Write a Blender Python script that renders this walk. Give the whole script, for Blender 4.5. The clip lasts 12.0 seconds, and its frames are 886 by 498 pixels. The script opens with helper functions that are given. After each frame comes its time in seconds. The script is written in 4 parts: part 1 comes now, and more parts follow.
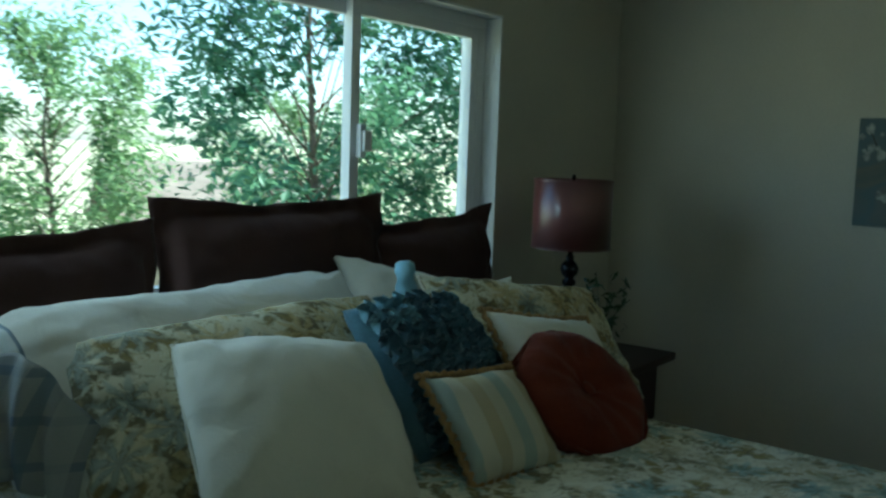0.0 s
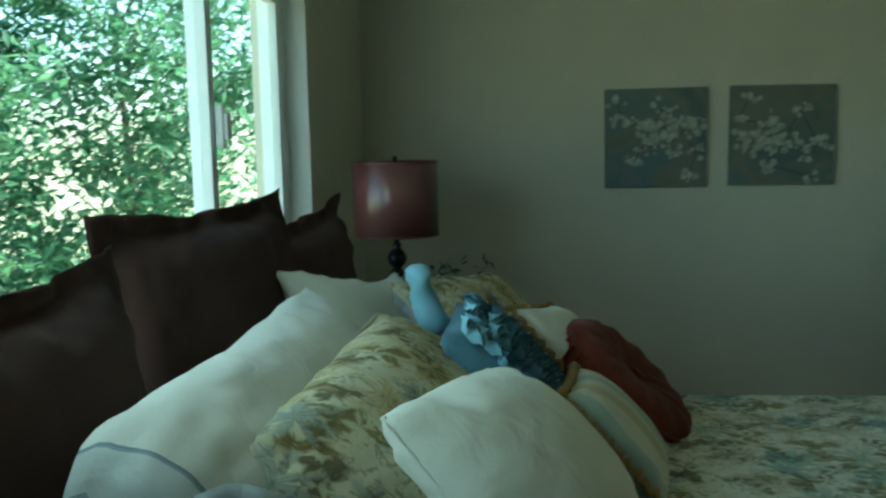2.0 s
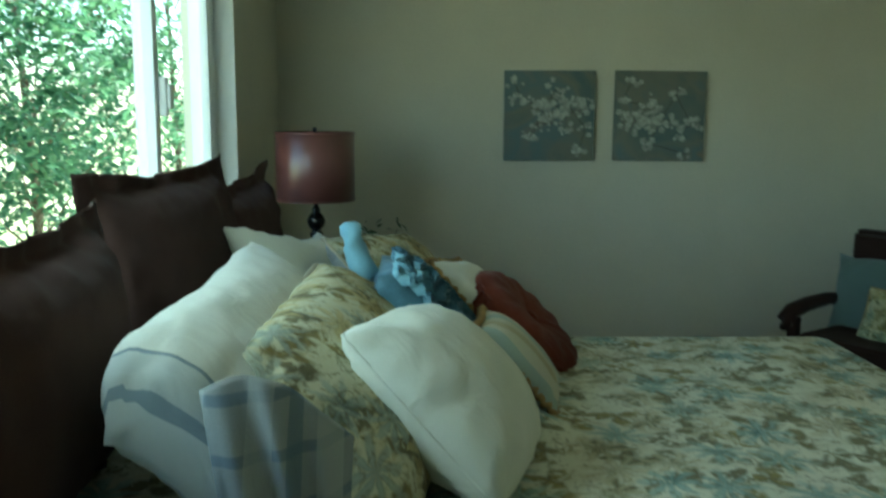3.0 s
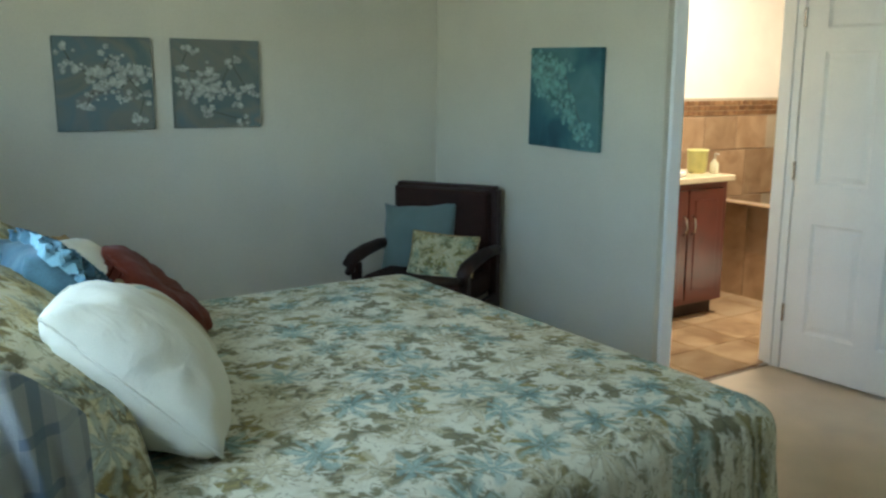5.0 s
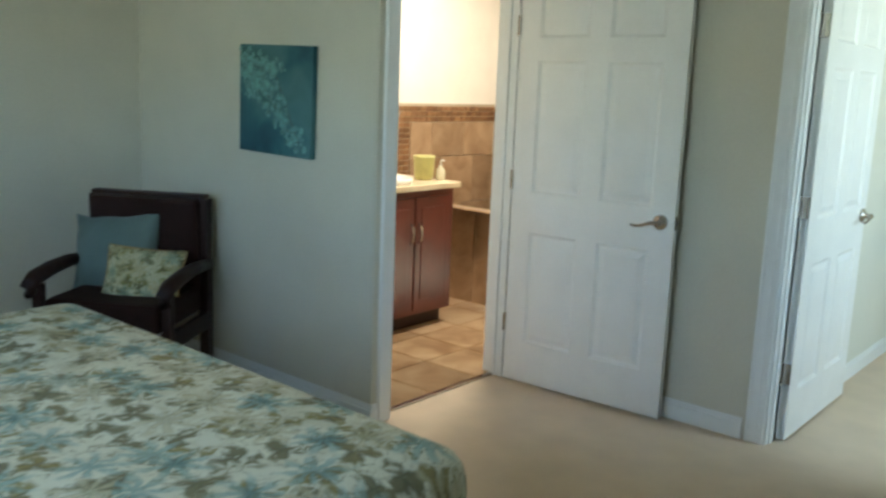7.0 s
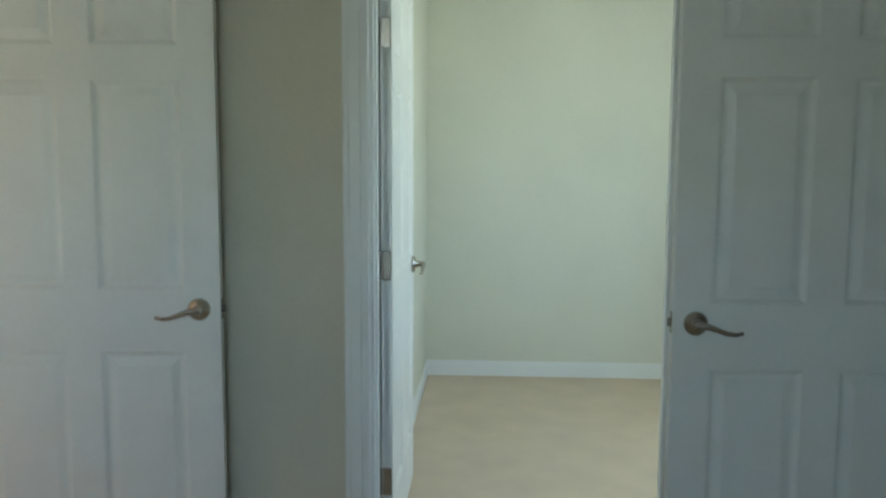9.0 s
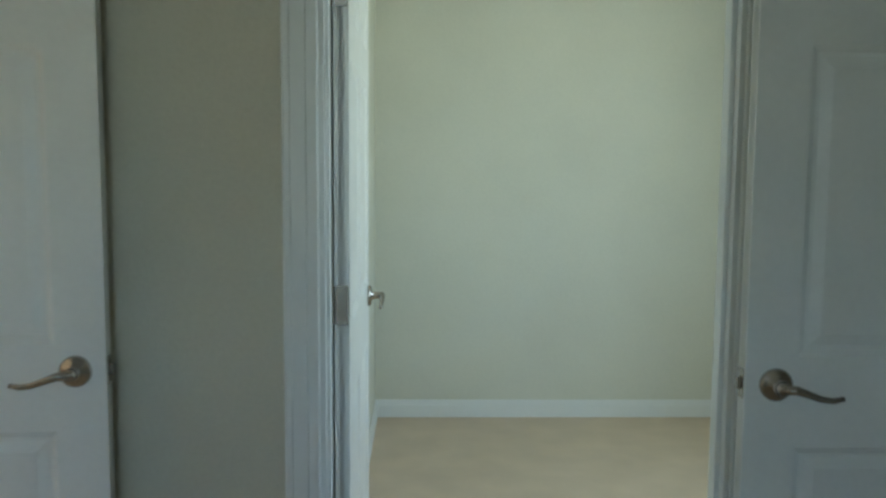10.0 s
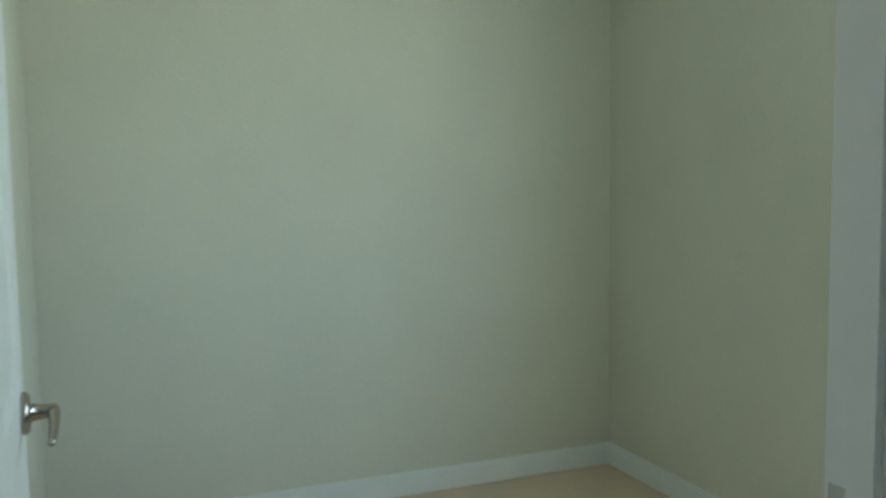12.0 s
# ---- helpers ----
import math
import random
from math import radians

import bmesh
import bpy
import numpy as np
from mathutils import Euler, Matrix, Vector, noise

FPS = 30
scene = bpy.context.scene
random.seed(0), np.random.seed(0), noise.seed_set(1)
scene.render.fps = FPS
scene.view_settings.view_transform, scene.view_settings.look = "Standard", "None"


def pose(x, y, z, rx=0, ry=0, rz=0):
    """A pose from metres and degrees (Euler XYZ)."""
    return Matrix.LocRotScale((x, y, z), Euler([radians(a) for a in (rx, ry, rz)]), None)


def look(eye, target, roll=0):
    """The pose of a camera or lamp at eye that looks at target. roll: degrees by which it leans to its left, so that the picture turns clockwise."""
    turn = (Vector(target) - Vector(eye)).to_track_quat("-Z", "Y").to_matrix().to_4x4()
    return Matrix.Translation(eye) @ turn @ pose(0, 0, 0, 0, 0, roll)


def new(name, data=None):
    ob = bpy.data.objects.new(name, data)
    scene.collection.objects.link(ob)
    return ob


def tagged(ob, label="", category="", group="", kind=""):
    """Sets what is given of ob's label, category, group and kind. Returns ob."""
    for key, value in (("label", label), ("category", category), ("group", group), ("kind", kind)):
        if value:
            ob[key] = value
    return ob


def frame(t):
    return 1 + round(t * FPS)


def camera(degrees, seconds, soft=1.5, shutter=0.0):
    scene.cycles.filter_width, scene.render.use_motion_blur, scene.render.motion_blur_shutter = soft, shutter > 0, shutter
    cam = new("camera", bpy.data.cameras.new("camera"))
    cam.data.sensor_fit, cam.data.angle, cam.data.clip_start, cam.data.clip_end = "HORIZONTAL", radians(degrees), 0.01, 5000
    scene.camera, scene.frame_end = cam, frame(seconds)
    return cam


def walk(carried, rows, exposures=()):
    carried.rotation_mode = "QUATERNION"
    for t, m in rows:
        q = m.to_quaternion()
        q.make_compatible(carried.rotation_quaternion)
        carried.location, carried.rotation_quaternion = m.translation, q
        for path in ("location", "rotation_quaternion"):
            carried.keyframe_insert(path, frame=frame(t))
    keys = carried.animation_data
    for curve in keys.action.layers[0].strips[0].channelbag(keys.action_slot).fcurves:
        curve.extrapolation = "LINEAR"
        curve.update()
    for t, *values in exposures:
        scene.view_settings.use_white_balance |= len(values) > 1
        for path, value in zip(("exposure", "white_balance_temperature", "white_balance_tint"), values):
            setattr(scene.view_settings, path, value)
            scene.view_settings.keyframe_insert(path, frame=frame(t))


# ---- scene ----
cam = camera(53.8, 12.0, soft=2.4, shutter=0.4)
EXPOSURES = [(0.0, 1.4, 5300, -11), (1.0, 1.4, 5300, -17), (2.0, 1.8, 5700, -24), (2.6, 2.15, 5850, -23), (3.5, 2.4, 6000, -13), (5.4, 3.05, 5650, 2), (7.0, 2.9, 5620, 2), (9.5, 2.30, 5650, 2), (12.0, 1.95, 5650, 0)]
PATH = [
    (0, (0.41, 0.852, 1.41), (1.995, 2.05, 1.188), 2.0),
    (0.5, (0.361, 1.244, 1.394), (2.07, 2.246, 1.119), -0.4),
    (1, (0.407, 1.573, 1.368), (2.188, 2.461, 1.169), -0.3),
    (1.5, (0.413, 1.839, 1.375), (2.323, 2.39, 1.154), 1.2),
    (2, (0.31, 2.025, 1.382), (2.287, 2.207, 1.141), -1.1),
    (2.5, (0.156, 2.065, 1.391), (2.147, 2.082, 1.199), 0.9),
    (3, (-0.008, 2.086, 1.392), (1.968, 2.023, 1.086), 0.4),
    (3.5, (-0.1, 2.129, 1.394), (1.834, 1.772, 1.029), 1.6),
    (3.6, (-0.106, 2.142, 1.408), (1.811, 1.705, 1.04), 1.8),
    (3.7, (-0.11, 2.169, 1.403), (1.787, 1.65, 1.037), 1.0),
    (5.3, (-0.075, 2.423, 1.406), (1.525, 1.281, 1.037), 0.8),
    (5.5, (-0.072, 2.426, 1.396), (1.502, 1.247, 1.034), 0.8),
    (6, (-0.056, 2.396, 1.411), (1.41, 1.091, 1.031), 0.5),
    (6.5, (-0.023, 2.262, 1.396), (1.315, 0.832, 0.991), 0.8),
    (7, (0.027, 2.074, 1.414), (1.299, 0.575, 1.048), 2.2),
    (7.5, (0.142, 1.882, 1.367), (1.18, 0.204, 1.039), 1.4),
    (7.7, (0.246, 1.813, 1.391), (1.1, 0.034, 1.065), 0.9),
    (9.5, (0.963, 0.834, 1.334), (0.975, -1.154, 1.12), 0.2),
    (10, (0.99, 0.466, 1.318), (0.942, -1.524, 1.119), 0.4),
    (10.5, (1.008, 0.121, 1.322), (0.819, -1.856, 1.083), 1.5),
    (11, (1.061, -0.217, 1.327), (0.563, -2.136, 1.064), -0.2),
    (11.2, (1.073, -0.343, 1.323), (0.513, -2.242, 1.039), -0.4),
    (11.6, (1.072, -0.594, 1.223), (0.428, -2.485, 1.121), -0.8),
    (11.8, (1.071, -0.712, 1.208), (0.366, -2.581, 1.11), -0.8),
    (12, (1.05, -0.806, 1.253), (0.304, -2.654, 1.082), -0.8),
]
walk(cam, [(t, look(eye, target, roll)) for t, eye, target, roll in PATH], EXPOSURES)

# ---- world, sun and lamps ----
world = bpy.data.worlds.new("sky")
scene.world = world
world.use_nodes = True
sky = world.node_tree.nodes.new("ShaderNodeTexSky")
sky.sky_type, sky.sun_disc = "NISHITA", False
sky.sun_elevation, sky.sun_rotation = radians(62), radians(129)
world.node_tree.links.new(sky.outputs[0], world.node_tree.nodes["Background"].inputs[0])
world.node_tree.nodes["Background"].inputs[1].default_value = 0.15

sun = new("sun", bpy.data.lights.new("sun", "SUN"))
sun.data.energy, sun.data.angle, sun.data.color = 5.0, radians(0.5), (1.0, 0.95, 0.86)
sun.matrix_world = look((0, 0, 20), (-8.0, 6.5, 0))


def area(name, m, w, h, power, color):
    lamp = new(name, bpy.data.lights.new(name, "AREA"))
    lamp.data.shape, lamp.data.size, lamp.data.size_y = "RECTANGLE", w, h
    lamp.data.energy, lamp.data.color, lamp.matrix_world = power, color, m
    return lamp


# added area lamps: bedroom window's sky light, far room fill, bathroom's unseen lamps
area("window_daylight", look((1.16, 2.96, 1.45), (2.35, 0.0, 0.9)), 0.58, 0.9, 1.8, (0.86, 0.96, 1.0))
# out-of-view fill at an assumed west opening, added to brighten the far room
area("far_room_fill", look((-1.10, -2.1, 1.5), (1.5, -2.3, 1.2)), 0.8, 1.1, 3.3, (0.90, 1.0, 0.94))
area("bath_ceiling_light", look((2.95, -1.9, 2.40), (2.95, -1.9, 0.0)), 0.35, 0.35, 7.4, (1.0, 0.82, 0.62))


# ---- materials ----
def mat(name, color, rough=0.6, metal=0.0, var=0.12, scale=6.0, bump=0.15, fine=180.0, spec=0.5, sheen=0.0, color2=None, crease=0.0):
    """A surface with stains at one scale, grain at another, and fine relief."""
    m = bpy.data.materials.new(name)
    m.use_nodes = True
    nt = m.node_tree
    n, l = nt.nodes, nt.links
    b = n["Principled BSDF"]
    tc = n.new("ShaderNodeTexCoord")
    big = n.new("ShaderNodeTexNoise")
    big.inputs["Scale"].default_value, big.inputs["Detail"].default_value = scale, 4
    small = n.new("ShaderNodeTexNoise")
    small.inputs["Scale"].default_value, small.inputs["Detail"].default_value = fine, 3
    l.new(tc.outputs["Object"], big.inputs["Vector"])
    l.new(tc.outputs["Object"], small.inputs["Vector"])
    add = n.new("ShaderNodeMath")
    add.operation = "MULTIPLY_ADD"
    add.inputs[1].default_value, add.inputs[2].default_value = 0.35, 0.0
    l.new(small.outputs[0], add.inputs[0])
    total = n.new("ShaderNodeMath")
    total.operation = "MULTIPLY_ADD"
    total.inputs[1].default_value = 0.65
    l.new(big.outputs[0], total.inputs[0])
    l.new(add.outputs[0], total.inputs[2])
    ramp = n.new("ShaderNodeValToRGB")
    c2 = color2 or tuple(min(1, c * (1 + var)) for c in color)
    ramp.color_ramp.elements[0].position, ramp.color_ramp.elements[1].position = 0.35, 0.65
    ramp.color_ramp.elements[0].color = (*[c * (1 - var) for c in color], 1)
    ramp.color_ramp.elements[1].color = (*c2, 1)
    l.new(total.outputs[0], ramp.inputs[0])
    l.new(ramp.outputs[0], b.inputs["Base Color"])
    b.inputs["Roughness"].default_value, b.inputs["Metallic"].default_value = rough, metal
    b.inputs["Specular IOR Level"].default_value = spec
    if sheen:
        b.inputs["Sheen Weight"].default_value = sheen
    if bump:
        bp = n.new("ShaderNodeBump")
        bp.inputs["Strength"].default_value, bp.inputs["Distance"].default_value = bump, 0.004
        l.new(small.outputs[0], bp.inputs["Height"])
        l.new(bp.outputs[0], b.inputs["Normal"])
        if crease:
            # soft folds in the cloth
            fold, b2 = n.new("ShaderNodeTexNoise"), n.new("ShaderNodeBump")
            fold.inputs["Scale"].default_value, fold.inputs["Detail"].default_value, fold.inputs["Distortion"].default_value = 11, 2, 1.4
            l.new(tc.outputs["Object"], fold.inputs["Vector"])
            b2.inputs["Strength"].default_value, b2.inputs["Distance"].default_value = crease, 0.02
            l.new(fold.outputs[0], b2.inputs["Height"])
            l.new(bp.outputs[0], b2.inputs["Normal"])
            l.new(b2.outputs[0], b.inputs["Normal"])
    return m


def ramp_mat(name, stops, scale, rough=0.85, detail=5.0, distort=0.6, bump=0.2, fine=240.0, coords="Object", stretch=(1, 1, 1), seed=0.0):
    """A printed or mottled surface: noise through a ramp of several colours, over a fine weave."""
    m = bpy.data.materials.new(name)
    m.use_nodes = True
    nt = m.node_tree
    n, l = nt.nodes, nt.links
    b = n["Principled BSDF"]
    tc, mp = n.new("ShaderNodeTexCoord"), n.new("ShaderNodeMapping")
    mp.inputs["Scale"].default_value = stretch
    mp.inputs["Location"].default_value = (seed, seed * 0.7, seed * 1.3)
    l.new(tc.outputs[coords], mp.inputs[0])
    t = n.new("ShaderNodeTexNoise")
    t.inputs["Scale"].default_value, t.inputs["Detail"].default_value, t.inputs["Distortion"].default_value = scale, detail, distort
    l.new(mp.outputs[0], t.inputs["Vector"])
    r = n.new("ShaderNodeValToRGB")
    while len(r.color_ramp.elements) < len(stops):
        r.color_ramp.elements.new(0.5)
    for e, (p, c) in zip(r.color_ramp.elements, stops):
        e.position, e.color = p, (*c, 1)
    l.new(t.outputs[0], r.inputs[0])
    l.new(r.outputs[0], b.inputs["Base Color"])
    b.inputs["Roughness"].default_value = rough
    b.inputs["Specular IOR Level"].default_value = 0.25
    w = n.new("ShaderNodeTexNoise")
    w.inputs["Scale"].default_value = fine
    l.new(tc.outputs["Object"], w.inputs["Vector"])
    bp = n.new("ShaderNodeBump")
    bp.inputs["Strength"].default_value, bp.inputs["Distance"].default_value = bump, 0.003
    l.new(w.outputs[0], bp.inputs["Height"])
    l.new(bp.outputs[0], b.inputs["Normal"])
    return m


def piece_mat(name, stops, rough=0.4, scale=5.0, bump=0.1):
    """Tiles: each piece takes its own tone, with mottling inside it."""
    m = ramp_mat(name, stops, scale, rough=rough, bump=bump)
    nt = m.node_tree
    n, l = nt.nodes, nt.links
    info, hsv = n.new("ShaderNodeObjectInfo"), n.new("ShaderNodeHueSaturation")
    mr = n.new("ShaderNodeMapRange")
    mr.inputs[3].default_value, mr.inputs[4].default_value = 0.72, 1.18
    l.new(info.outputs["Random"], mr.inputs[0])
    l.new(mr.outputs[0], hsv.inputs["Value"])
    src = n["Principled BSDF"].inputs["Base Color"].links[0].from_socket
    l.new(src, hsv.inputs["Color"])
    l.new(hsv.outputs[0], n["Principled BSDF"].inputs["Base Color"])
    add = n.new("ShaderNodeVectorMath")
    mp = [x for x in n if x.type == "MAPPING"][0]
    tc = [x for x in n if x.type == "TEX_COORD"][0]
    sc = n.new("ShaderNodeVectorMath")
    sc.operation = "SCALE"
    sc.inputs[0].default_value = (7, 13, 5)
    l.new(info.outputs["Random"], sc.inputs["Scale"])
    l.new(tc.outputs["Object"], add.inputs[0])
    l.new(sc.outputs[0], add.inputs[1])
    l.new(add.outputs[0], mp.inputs[0])
    return m


def glass_mat():
    m = bpy.data.materials.new("window_glass")
    m.use_nodes = True
    b = m.node_tree.nodes["Principled BSDF"]
    b.inputs["Transmission Weight"].default_value, b.inputs["Roughness"].default_value, b.inputs["IOR"].default_value = 1.0, 0.0, 1.02
    b.inputs["Base Color"].default_value = (0.97, 1.0, 0.98, 1)
    return m


WALL = mat("wall_paint", (0.60, 0.57, 0.47), 0.75, var=0.05, scale=2.5, bump=0.25, fine=90)
WALL_FAR = mat("far_room_paint", (0.67, 0.66, 0.57), 0.75, var=0.04, scale=2.0, bump=0.2, fine=90)
WALL_BATH = mat("bath_paint", (0.78, 0.72, 0.64), 0.6, var=0.04, bump=0.15, fine=90)
CEIL = mat("ceiling_paint", (0.78, 0.77, 0.72), 0.9, var=0.04, bump=0.4, fine=60)
TRIM = mat("trim_paint", (0.80, 0.81, 0.80), 0.4, var=0.02, bump=0.0, fine=40)
DOOR = mat("door_paint", (0.80, 0.80, 0.78), 0.4, var=0.03, bump=0.08, fine=70)
VINYL = mat("window_vinyl", (0.84, 0.86, 0.86), 0.35, var=0.03, bump=0.03)
CARPET = mat("carpet", (0.66, 0.53, 0.385), 0.95, var=0.07, scale=5.0, bump=0.9, fine=260, spec=0.1, sheen=0.2)
GLASS = glass_mat()
STEEL = mat("satin_nickel", (0.46, 0.42, 0.38), 0.25, 1.0, var=0.08, bump=0.03)
WOOD_DARK = mat("dark_wood", (0.026, 0.011, 0.008), 0.45, var=0.3, scale=9, bump=0.1, spec=0.3)
WOOD_RED = mat("cherry_wood", (0.105, 0.020, 0.012), 0.3, var=0.3, scale=5, bump=0.06)


# ---- building ----
def part(name, bm, material, parent=None, label="", smooth=False):
    """One bmesh as one mesh object, in the place of its parent."""
    me = bpy.data.meshes.new(name)
    bm.to_mesh(me)
    bm.free()
    if smooth:
        for p in me.polygons:
            p.use_smooth = True
    if material:
        me.materials.append(material)
    ob = new(name, me)
    if parent:
        ob.parent = parent
    if label:
        ob["label"] = label
    return ob


def thing(name, m, label, category, group=""):
    ob = new(name)
    ob.matrix_world = m
    return tagged(ob, label, category, group)


def box(bm, x0, x1, y0, y1, z0, z1, bevel=0.0, seg=2):
    r = bmesh.ops.create_cube(bm, size=1.0)
    vs = r["verts"]
    for v in vs:
        v.co = Vector(((x0 + x1) / 2 + v.co.x * (x1 - x0), (y0 + y1) / 2 + v.co.y * (y1 - y0), (z0 + z1) / 2 + v.co.z * (z1 - z0)))
    if bevel:
        es = {e for v in vs for e in v.link_edges}
        bmesh.ops.bevel(bm, geom=list(es), offset=bevel, segments=seg, affect="EDGES", profile=0.6)
    return bm


def boxes(*rows, bevel=0.0):
    bm = bmesh.new()
    for r in rows:
        box(bm, *r, bevel=bevel)
    return bm


def lathe(profile, steps=28):
    """A turned shape round z from (radius, height) pairs."""
    bm = bmesh.new()
    rings = []
    for r, z in profile:
        rings.append([bm.verts.new((r * math.cos(2 * math.pi * k / steps), r * math.sin(2 * math.pi * k / steps), z)) for k in range(steps)])
    for a, b in zip(rings, rings[1:]):
        for k in range(steps):
            bm.faces.new((a[k], a[(k + 1) % steps], b[(k + 1) % steps], b[k]))
    if profile[0][0] > 1e-4:
        bm.faces.new(rings[0][::-1])
    if profile[-1][0] > 1e-4:
        bm.faces.new(rings[-1])
    bmesh.ops.remove_doubles(bm, verts=bm.verts, dist=1e-5)
    return bm


def tube(points, radii, steps=10):
    """A round bar along points, with a radius at each."""
    bm = bmesh.new()
    pts = [Vector(p) for p in points]
    rings = []
    for i, p in enumerate(pts):
        d = (pts[min(i + 1, len(pts) - 1)] - pts[max(i - 1, 0)]).normalized()
        u = d.cross(Vector((0, 0, 1)) if abs(d.z) < 0.9 else Vector((1, 0, 0))).normalized()
        w = d.cross(u)
        r = radii[i] if isinstance(radii, (list, tuple)) else radii
        rings.append([bm.verts.new(p + r * (math.cos(2 * math.pi * k / steps) * u + math.sin(2 * math.pi * k / steps) * w)) for k in range(steps)])
    for a, b in zip(rings, rings[1:]):
        for k in range(steps):
            bm.faces.new((a[k], a[(k + 1) % steps], b[(k + 1) % steps], b[k]))
    bm.faces.new(rings[0][::-1])
    bm.faces.new(rings[-1])
    bmesh.ops.recalc_face_normals(bm, faces=bm.faces)
    return bm


def setting(name, bm, material, label, category):
    return tagged(part(name, bm, material), label, category, kind="structure")


# ---- the shell ----
EX, NY, SY, BX, WX, AY = 4.235, 2.74, -0.40, 2.49, -0.50, -1.42   # east, north, south, bath, west and alcove walls
H, T, TA = 2.44, 0.115, 0.10                                              # ceiling height, wall thickness
W0, W1, WZ0, WZ1 = 0.50, 3.235, 0.93, 1.93                         # window opening
DX0, DX1, DH = 0.293, 1.218, 2.03                                  # far doorway
BY0, BY1 = -1.33, -0.50                                           # bath doorway
FX0, FX1, FY = -0.985, 1.228, -3.96                              # far room

setting("floor", boxes((WX - T, EX + T, AY - 0.05, NY + 0.19, -0.08, 0.0), (FX0 - T, FX1 + T, FY - T, AY - 0.05, -0.08, 0.0)), CARPET, "beige cut-pile carpet over the whole floor", "floor")
setting("floor_bath", boxes((BX + 0.06, 4.4, -3.3, SY - T, -0.075, 0.002)), mat("grout", (0.42, 0.36, 0.28), 0.9, bump=0.3), "pale grout bed under the bathroom tiles", "floor")
setting("ceiling", boxes((-1.35, 4.4, -4.1, NY + 0.19, H, H + 0.1)), CEIL, "plain white painted ceiling", "ceiling")
setting("wall_north", boxes((WX - T, W0, NY, NY + 0.19, 0, H), (W1, EX + T, NY, NY + 0.19, 0, H), (W0, W1, NY, NY + 0.19, 0, WZ0), (W0, W1, NY, NY + 0.19, WZ1, H)), WALL, "warm grey painted wall round the window", "wall")
setting("wall_east", boxes((EX, EX + T, SY - T, NY, 0, H)), WALL, "warm grey painted wall with two canvases", "wall")
setting("wall_south", boxes((BX + T, EX, SY - T, SY, 0, H), (BX, BX + T, SY - 0.1, SY, 0, H)), WALL, "warm grey painted wall with one canvas", "wall")
setting("wall_bath", boxes((BX, BX + T, AY, BY0, 0, H), (BX, BX + T, BY0, SY - 0.1, DH, H)), WALL, "warm grey painted wall round the bathroom doorway", "wall")
setting("wall_alcove", boxes((DX1, BX + T, AY - TA, AY, 0, H), (WX, DX0, AY - TA, AY, 0, H), (DX0, DX1, AY - TA, AY, DH, H)), WALL, "warm grey painted wall round the far doorway", "wall")
setting("wall_west", boxes((WX - T, WX, -0.33, NY, 0, H), (WX - T, WX, AY - TA, -1.17, 0, H), (WX - T, WX, -1.17, -0.33, DH, H)), WALL, "warm grey painted wall with a closet doorway", "wall")
setting("wall_closet", boxes((WX - 0.75, WX - 0.70, AY, 0.0, 0, H), (WX - 0.70, WX - T, AY - 0.05, AY, 0, H), (WX - 0.70, WX - T, 0.0, 0.05, 0, H), (WX - 0.75, WX - T, AY, 0.05, H, H + 0.05), (WX - 0.75, WX - T, AY, 0.05, -0.05, 0)), WALL, "plain painted walls inside the closet", "wall")
# the gap in the west side is an unseen opening assumed for the fill lamp
setting("wall_far_room", boxes((FX0 - T, FX1 + T, FY - T, FY, 0, H), (FX1, FX1 + T, FY, AY - TA, 0, H), (FX0 - T, FX0, FY, -2.6, 0, H), (FX0 - T, FX0, -1.65, AY - TA, 0, H), (FX0 - T, FX0, -2.6, -1.65, 0, 0.85), (FX0 - T, FX0, -2.6, -1.65, 2.1, H), (FX0 - T, WX - T, AY - TA, AY - TA + 0.05, 0, H)), WALL_FAR, "pale green-grey painted walls of the far room", "wall")
for name, b in (("wall_bath_east", (3.88, 3.98, -3.119, SY - T, 0, H)), ("wall_bath_south", (FX1 + T, 3.98, -3.3, -3.12, 0, H)), ("wall_bath_west", (FX1 + T, FX1 + T + 0.05, -3.12, AY - TA, 0, H))):
    setting(name, boxes(b), WALL_BATH, "cream painted bathroom wall above the tiles", "wall")


def baseboard(name, x0, x1, y0, y1, face):
    """A white skirting with a stepped and rounded top; face is the side towards the room."""
    bm = bmesh.new()
    d = {"n": (0, 1), "s": (0, -1), "e": (1, 0), "w": (-1, 0)}[face]
    for z0, z1, k in ((0, 0.068, 0.013), (0.068, 0.080, 0.009), (0.080, 0.092, 0.006)):
        if d[0]:
            a, b = (x0, x0 + k) if d[0] > 0 else (x0 - k, x0)
            box(bm, a, b, y0, y1, z0, z1, 0.002, 1)
        else:
            a, b = (y0, y0 + k) if d[1] > 0 else (y0 - k, y0)
            box(bm, x0, x1, a, b, z0, z1, 0.002, 1)
    return setting(name, bm, TRIM, "white painted baseboard with a moulded top", "baseboard")


baseboard("baseboard_south", BX - 0.013, EX, SY, SY, "n")
baseboard("baseboard_corner", BX, BX, SY - 0.03, SY, "w")
baseboard("baseboard_east", EX, EX, SY, NY, "w")
baseboard("baseboard_alcove", DX1 + 0.085, BX, AY, AY, "n")
baseboard("baseboard_far", FX0, FX1, FY, FY, "n")
baseboard("baseboard_far_east", FX1, FX1, FY, AY - TA - 0.02, "w")
baseboard("baseboard_far_west", FX0, FX0, FY, AY - TA, "e")
baseboard("baseboard_north", WX, EX, NY, NY, "s")
baseboard("baseboard_west", WX, WX, -0.24, NY, "e")


